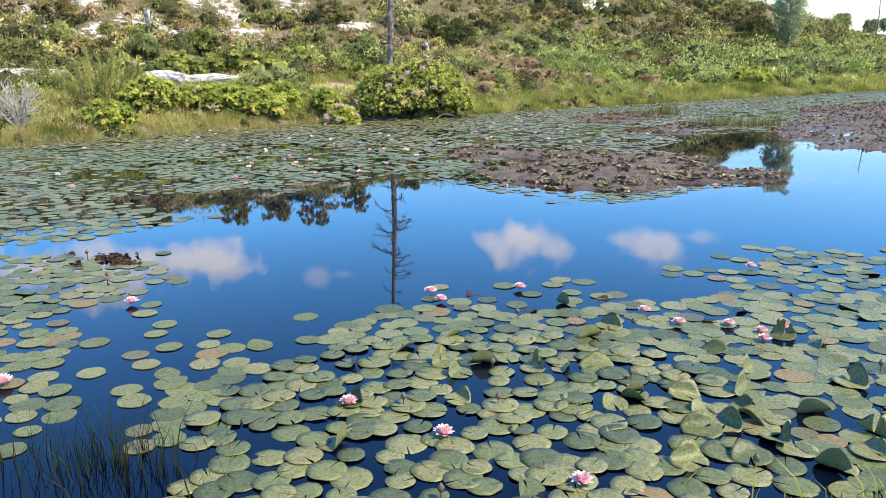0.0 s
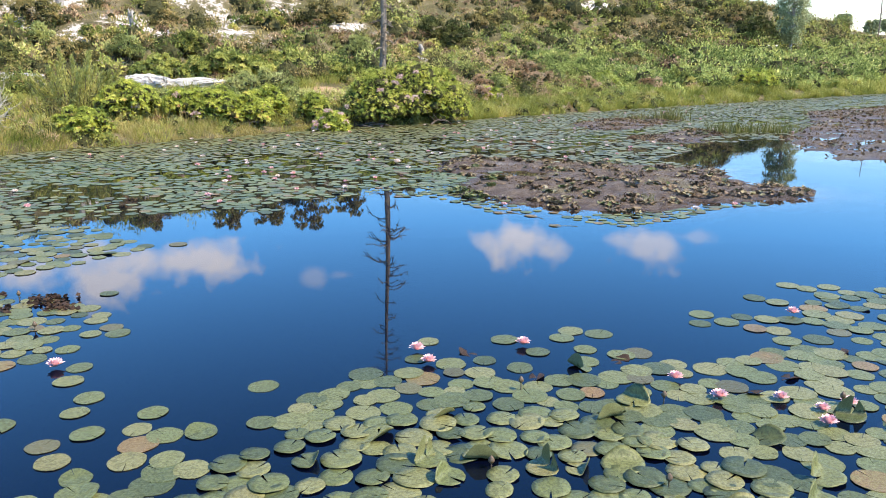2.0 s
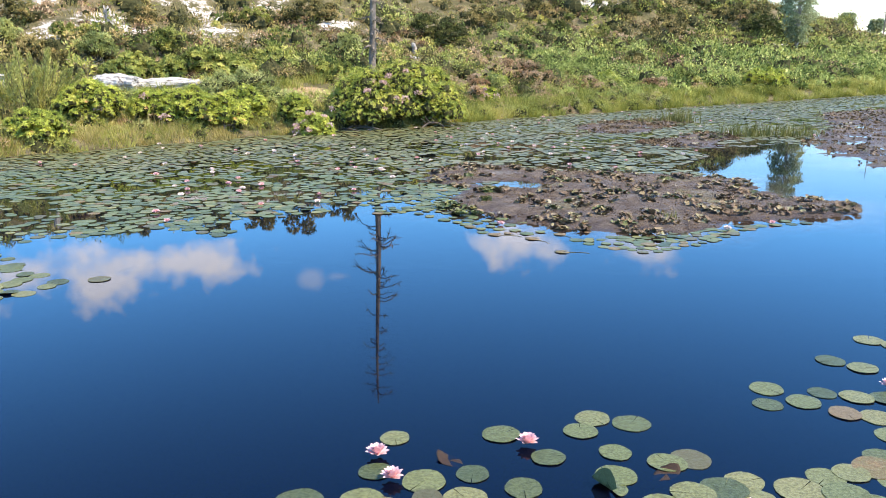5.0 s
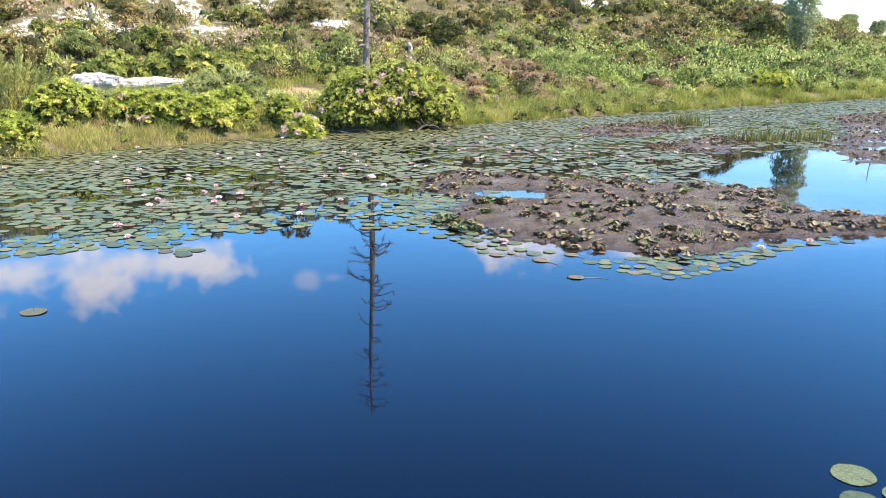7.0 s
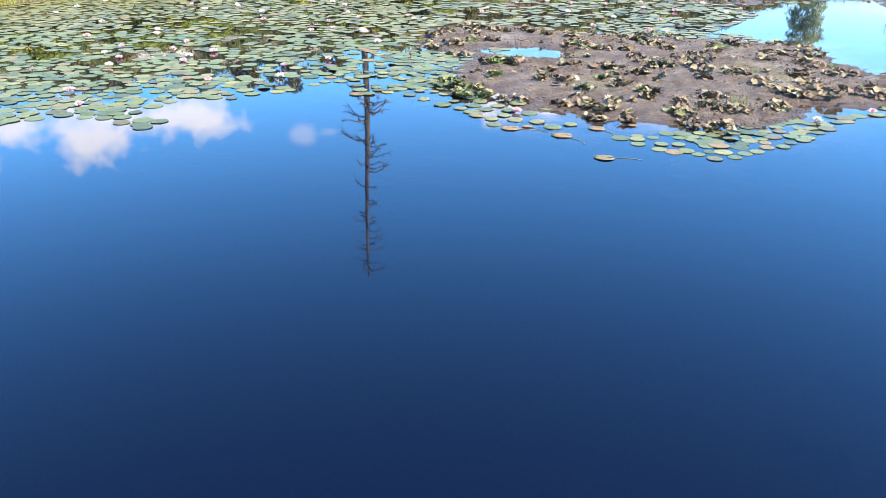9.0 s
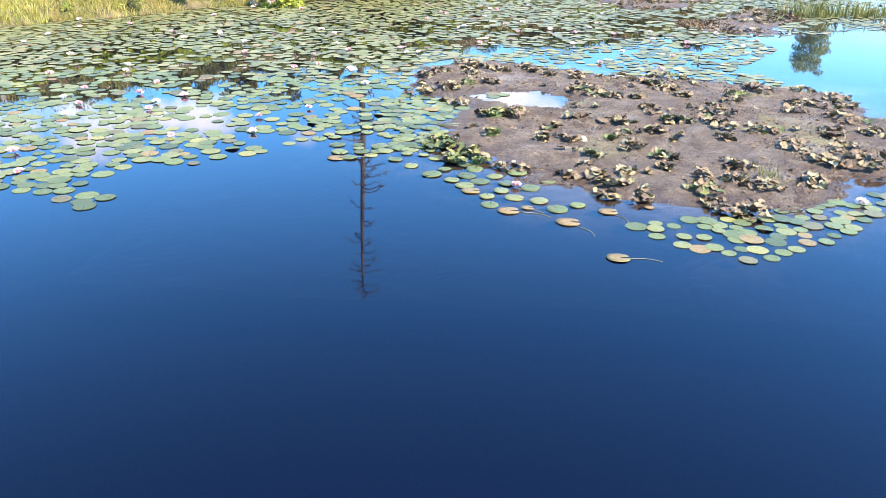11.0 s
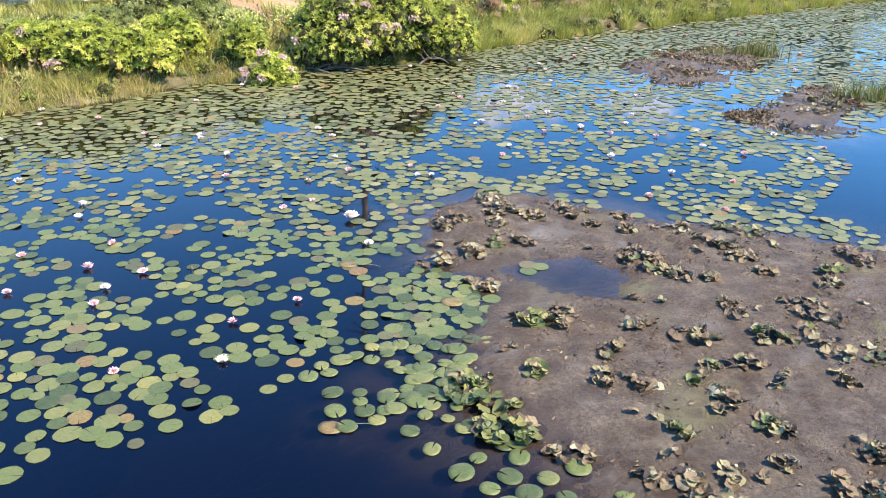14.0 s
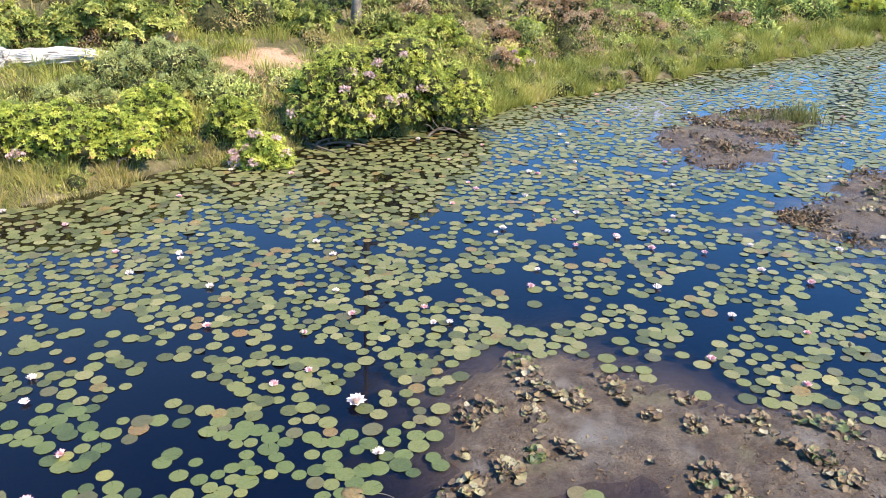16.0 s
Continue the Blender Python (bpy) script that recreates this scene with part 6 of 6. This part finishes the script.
HEAPS_FRONT = ((1.68, 13.92, 0.22), (1.44, 13.98, 0.2), (0.81, 14.08, 0.12), (0.55, 14.15, 0.14), (1.36, 14.29, 0.22), (0.59, 14.43, 0.14), (1.84, 14.45, 0.22), (0.49, 14.55, 0.14), (1.39, 14.57, 0.12), (1.64, 14.57, 0.14), (0.26, 14.58, 0.12),
               (2.3, 14.6, 0.2), (0.74, 14.61, 0.12), (1.09, 14.76, 0.1), (-0.23, 14.81, 0.18), (1.75, 14.92, 0.17), (-0.65, 15.01, 0.26), (0.51, 15.02, 0.1), (1.15, 15.19, 0.14))
HEAPS_MIDDLE = ((-0.82, 15.34, 0.24), (0.92, 15.5, 0.15), (2.9, 15.5, 0.26), (-0.95, 15.6, 0.16), (0.33, 15.62, 0.13), (2.47, 15.65, 0.25), (0.04, 15.7, 0.12), (-0.47, 15.72, 0.1), (1.84, 15.83, 0.1), (0.89, 15.96, 0.08),
                (1.17, 15.99, 0.15), (0.2, 16.17, 0.1), (1.88, 16.3, 0.22), (0.88, 16.43, 0.13), (1.51, 16.46, 0.2), (0.39, 16.55, 0.13), (-0.46, 16.55, 0.2), (-0.25, 16.6, 0.22), (3.3, 16.9, 0.26), (2.0, 16.94, 0.32),
                (1.26, 16.95, 0.16), (-0.94, 17.29, 0.2), (3.15, 17.5, 0.22), (1.19, 17.55, 0.14), (2.32, 17.57, 0.16), (0.9, 17.6, 0.18))
HEAPS_BACK = ((-1.39, 17.75, 0.26), (1.74, 17.79, 0.12), (0.64, 17.84, 0.3), (2.4, 17.88, 0.18), (-1.07, 17.96, 0.18), (-1.06, 17.99, 0.16), (3.6, 18.0, 0.24), (0.63, 18.07, 0.26), (1.59, 18.1, 0.2), (1.63, 18.16, 0.16), (-0.83, 18.2, 0.15),
              (2.76, 18.3, 0.25), (-0.56, 18.31, 0.13), (1.5, 18.38, 0.16), (1.47, 18.41, 0.16), (-1.45, 18.7, 0.22), (-0.87, 18.73, 0.16), (0.53, 18.78, 0.14), (1.77, 18.85, 0.3), (-1.26, 18.86, 0.2), (0.2, 18.86, 0.12), (1.12, 18.9, 0.22),
              (-0.5, 19.0, 0.22), (-0.03, 19.09, 0.1), (-0.71, 19.13, 0.18), (-0.9, 19.2, 0.28), (0.53, 19.23, 0.12), (-0.11, 19.32, 0.2), (-0.95, 19.64, 0.22))


HEAPS_TIP = ((3.0, 15.2, 0.24), (3.4, 15.3, 0.26), (3.9, 15.4, 0.26), (4.3, 15.5, 0.24), (4.55, 15.9, 0.22), (4.1, 16.0, 0.2), (3.0, 16.2, 0.24), (3.5, 16.3, 0.24), (3.6, 17.6, 0.2), (2.9, 17.2, 0.2), (2.3, 16.2, 0.2), (3.3, 18.3, 0.22), (2.6, 15.2, 0.2))


def strew_clumps():
    r = np.random.default_rng(31)
    for x, y, q in HEAPS_FRONT + HEAPS_MIDDLE + HEAPS_BACK + HEAPS_TIP:
        clump(x, y, max(0.0, float(mud_height("island", x, y))), q * 0.8, int(6 + q * 105), 0.75 if x < -0.4 and 15 < y < 17.2 else 0.0)
    done = 0
    while done < 75:
        x, y = r.uniform(-1.6, 6), r.uniform(14, 19.8)
        z = float(mud_height("island", np.array(x), np.array(y)))
        if z > 0.01:
            clump(x, y, z, r.uniform(0.02, 0.07), int(r.integers(2, 6)))
            done += 1
    for which, poly, n, q in (("b", FLAT_B, 20, 0.24), ("c", FLAT_C, 18, 0.24), ("d", FLAT_D, 60, 0.5)):
        p = np.asarray(poly)
        done = 0
        while done < n:
            x, y = r.uniform(p[:, 0].min(), min(18, p[:, 0].max())), r.uniform(p[:, 1].min(), min(36, p[:, 1].max()))
            z = float(mud_height(which, np.array(x), np.array(y)))
            if z > -0.01 and inside(poly, np.array(x), np.array(y)):
                clump(x, y, max(z, 0), q * r.uniform(0.5, 1.2), 10)
                done += 1


strew_clumps()


def mud_litter():
    """Scraps of dead leaf and clods on the mud island."""
    r = np.random.default_rng(51)
    x, y = r.uniform(-1.8, 6.2, 24000), r.uniform(13.8, 20, 24000)
    z = mud_height("island", x, y)
    patchy = np.sin(x * 2.1 + 2 * np.sin(y * 1.3)) * np.sin(y * 2.4 + x) + r.normal(0, 0.5, 24000)
    ok = (z > 0.0) & (patchy > -0.1)
    at = np.stack([x, y, z + 0.004], 1)[ok]
    a = r.uniform(0, 6.283, len(at))
    way = np.stack([np.cos(a), np.sin(a), r.normal(0, 0.25, len(at))], 1)
    v, f = leaves(at, way, 0.012 + 0.04 * r.uniform(0, 1, len(at)) ** 3, 0.6, 0.2)
    tagged(new("mud_litter", mesh_of("mud_litter", v, f, [M_DEADLEAF])), "scraps of dead leaf scattered over the mud", "litter", kind="stuff")
    p = np.asarray(SCUM)
    x, y = r.uniform(p[:, 0].min(), p[:, 0].max(), 2600), r.uniform(p[:, 1].min(), p[:, 1].max(), 2600)
    ok = inside(SCUM, x, y) & (np.sin(x * 9 + 2 * np.sin(y * 7)) + r.normal(0, 0.6, 2600) > 0.75)
    at = np.stack([x, y, r.uniform(0.008, 0.02, 2600)], 1)[ok]
    a = r.uniform(0, 6.283, len(at))
    v, f = leaves(at, np.stack([np.cos(a), np.sin(a), r.normal(0, 0.06, len(at))], 1), r.uniform(0.03, 0.075, len(at)), 0.7, 0.06)
    tagged(new("floating_litter", mesh_of("floating_litter", v, f, [M_BLACKLEAF])), "brown dead leaf scraps drifted together on the pads", "litter", kind="stuff")
    for which, poly, n, size in (("b", FLAT_B, 9000, 0.075), ("c", FLAT_C, 8000, 0.075), ("d", FLAT_D, 40000, 0.10)):
        p = np.asarray(poly)
        x, y = r.uniform(p[:, 0].min(), p[:, 0].max(), n), r.uniform(p[:, 1].min(), p[:, 1].max(), n)
        z = mud_height(which, x, y)
        patchy = np.sin(x * 2.3 + 2 * np.sin(y * 1.5)) * np.sin(y * 1.9 + x * 0.7) + r.normal(0, 0.35, n)
        edge = np.abs(signed(poly, x, y) - 0.1) < 0.4
        ok = (z > -0.03) & (patchy > (-0.15 if which == "d" else np.where(edge, 0.35, 0.65)))
        at = np.stack([x, y, np.maximum(z, 0) + 0.01], 1)[ok]
        way = r.normal(0, 1, (len(at), 3)) * np.array([1, 1, 0.4]) + np.array([0, 0, 0.25])
        v, f = leaves(at, way, size * r.uniform(0.5, 1.2, len(at)), 0.75, 0.25)
        tagged(new("leaf_litter", mesh_of("leaf_litter", v, f, [M_DEADLEAF])), "dead brown lily leaves littering the wet mud", "litter", kind="stuff")


mud_litter()

# ---------------------------------------------------------------- flowers and buds
ROSY, PALE = "open pink water lily flower floating between pads", "open pale pink water lily flower floating between pads"
for x, y, q in ((-0.65, 8.16, 0.05), (-0.53, 7.92, 0.048), (0.15, 8.36, 0.05), (1.2, 7.78, 0.045), (1.43, 7.48, 0.048), (1.82, 7.5, 0.042), (2.45, 9.35, 0.048), (2.23, 7.45, 0.046), (2.0, 7.15, 0.046), (2.03, 7.35, 0.04), (-0.86, 5.72, 0.048),
                (-0.23, 5.36, 0.05), (0.52, 4.9, 0.05), (-3.2, 7.58, 0.052), (-3.2, 5.8, 0.055)):
    flower(x, y, q, False, ROSY)
BLOOMS_WEST = ((-7.2, 13.55), (-8.2, 14.8), (-4.48, 14.14), (-5.13, 16.1), (-5.73, 18.9), (-6.49, 18.2), (-4.4, 16.8), (-4.89, 14.72), (-2.58, 16.76), (-3.02, 16.3),
               (-2.89, 15.68), (-3.65, 15.42), (-4.35, 16.48), (-4.21, 17.17), (-5.57, 16.88), (-5.24, 16.6), (-4.79, 17.22), (-5.56, 18.5), (-6.95, 19.6), (-5.58, 17.4), (-5.41, 21.8), (-4.83, 17.8), (-3.36, 19.05), (-3.09, 19.33))
BLOOMS_EAST = ((-0.19, 14.3), (2.56, 14.2), (3.2, 14.62), (0.63, 21.65), (0.3, 23.2), (1.37, 21.0), (2.54, 22.0), (3.39, 21.78), (-0.22, 24.1), (-0.29, 22.85), (-2.11, 20.8), (-0.9, 21.5), (1.41, 22.8), (2.08, 23.1), (-1.97, 20.45), (-2.9, 20.55),
               (-4.74, 21.05), (-5.86, 21.3), (-5.48, 21.95), (-6.33, 21.9), (-2.18, 18.12), (-0.93, 26.0), (1.03, 23.5), (1.2, 24.1), (2.02, 22.3), (-1.29, 23.35), (-1.78, 25.0), (-3.8, 22.55), (-3.48, 22.15), (-0.32, 28.5), (-4.42, 20.1), (3.24, 23.1), (0.29, 23.25))
fr = np.random.default_rng(41)
flower(-2.51, 18.82, 0.075, True, "large open white water lily flower among the pads")
for x, y in BLOOMS_WEST + BLOOMS_EAST:
    pale = fr.uniform() < 0.55
    far_flower(x, y, fr.uniform(0.045, 0.06), pale, PALE if pale else ROSY)
for x, y in scatter(FAR_FIELD, 0.8, 0.85, 43)[:420]:
    if y > 18.5 and fr.uniform() < 0.34 and x < 9:
        pale = fr.uniform() < 0.55
        far_flower(float(x), float(y), fr.uniform(0.04, 0.055), pale, PALE if pale else ROSY)
for x, y in np.concatenate([scatter(NEAR_FIELD, 0.55, 0.6, 44)[:26], scatter(LEFT_FIELD, 0.8, 0.6, 45)[:12], scatter(FAR_FIELD, 1.2, 0.6, 46)[:50]]):
    bud(float(x), float(y), fr.uniform(0.02, 0.06))
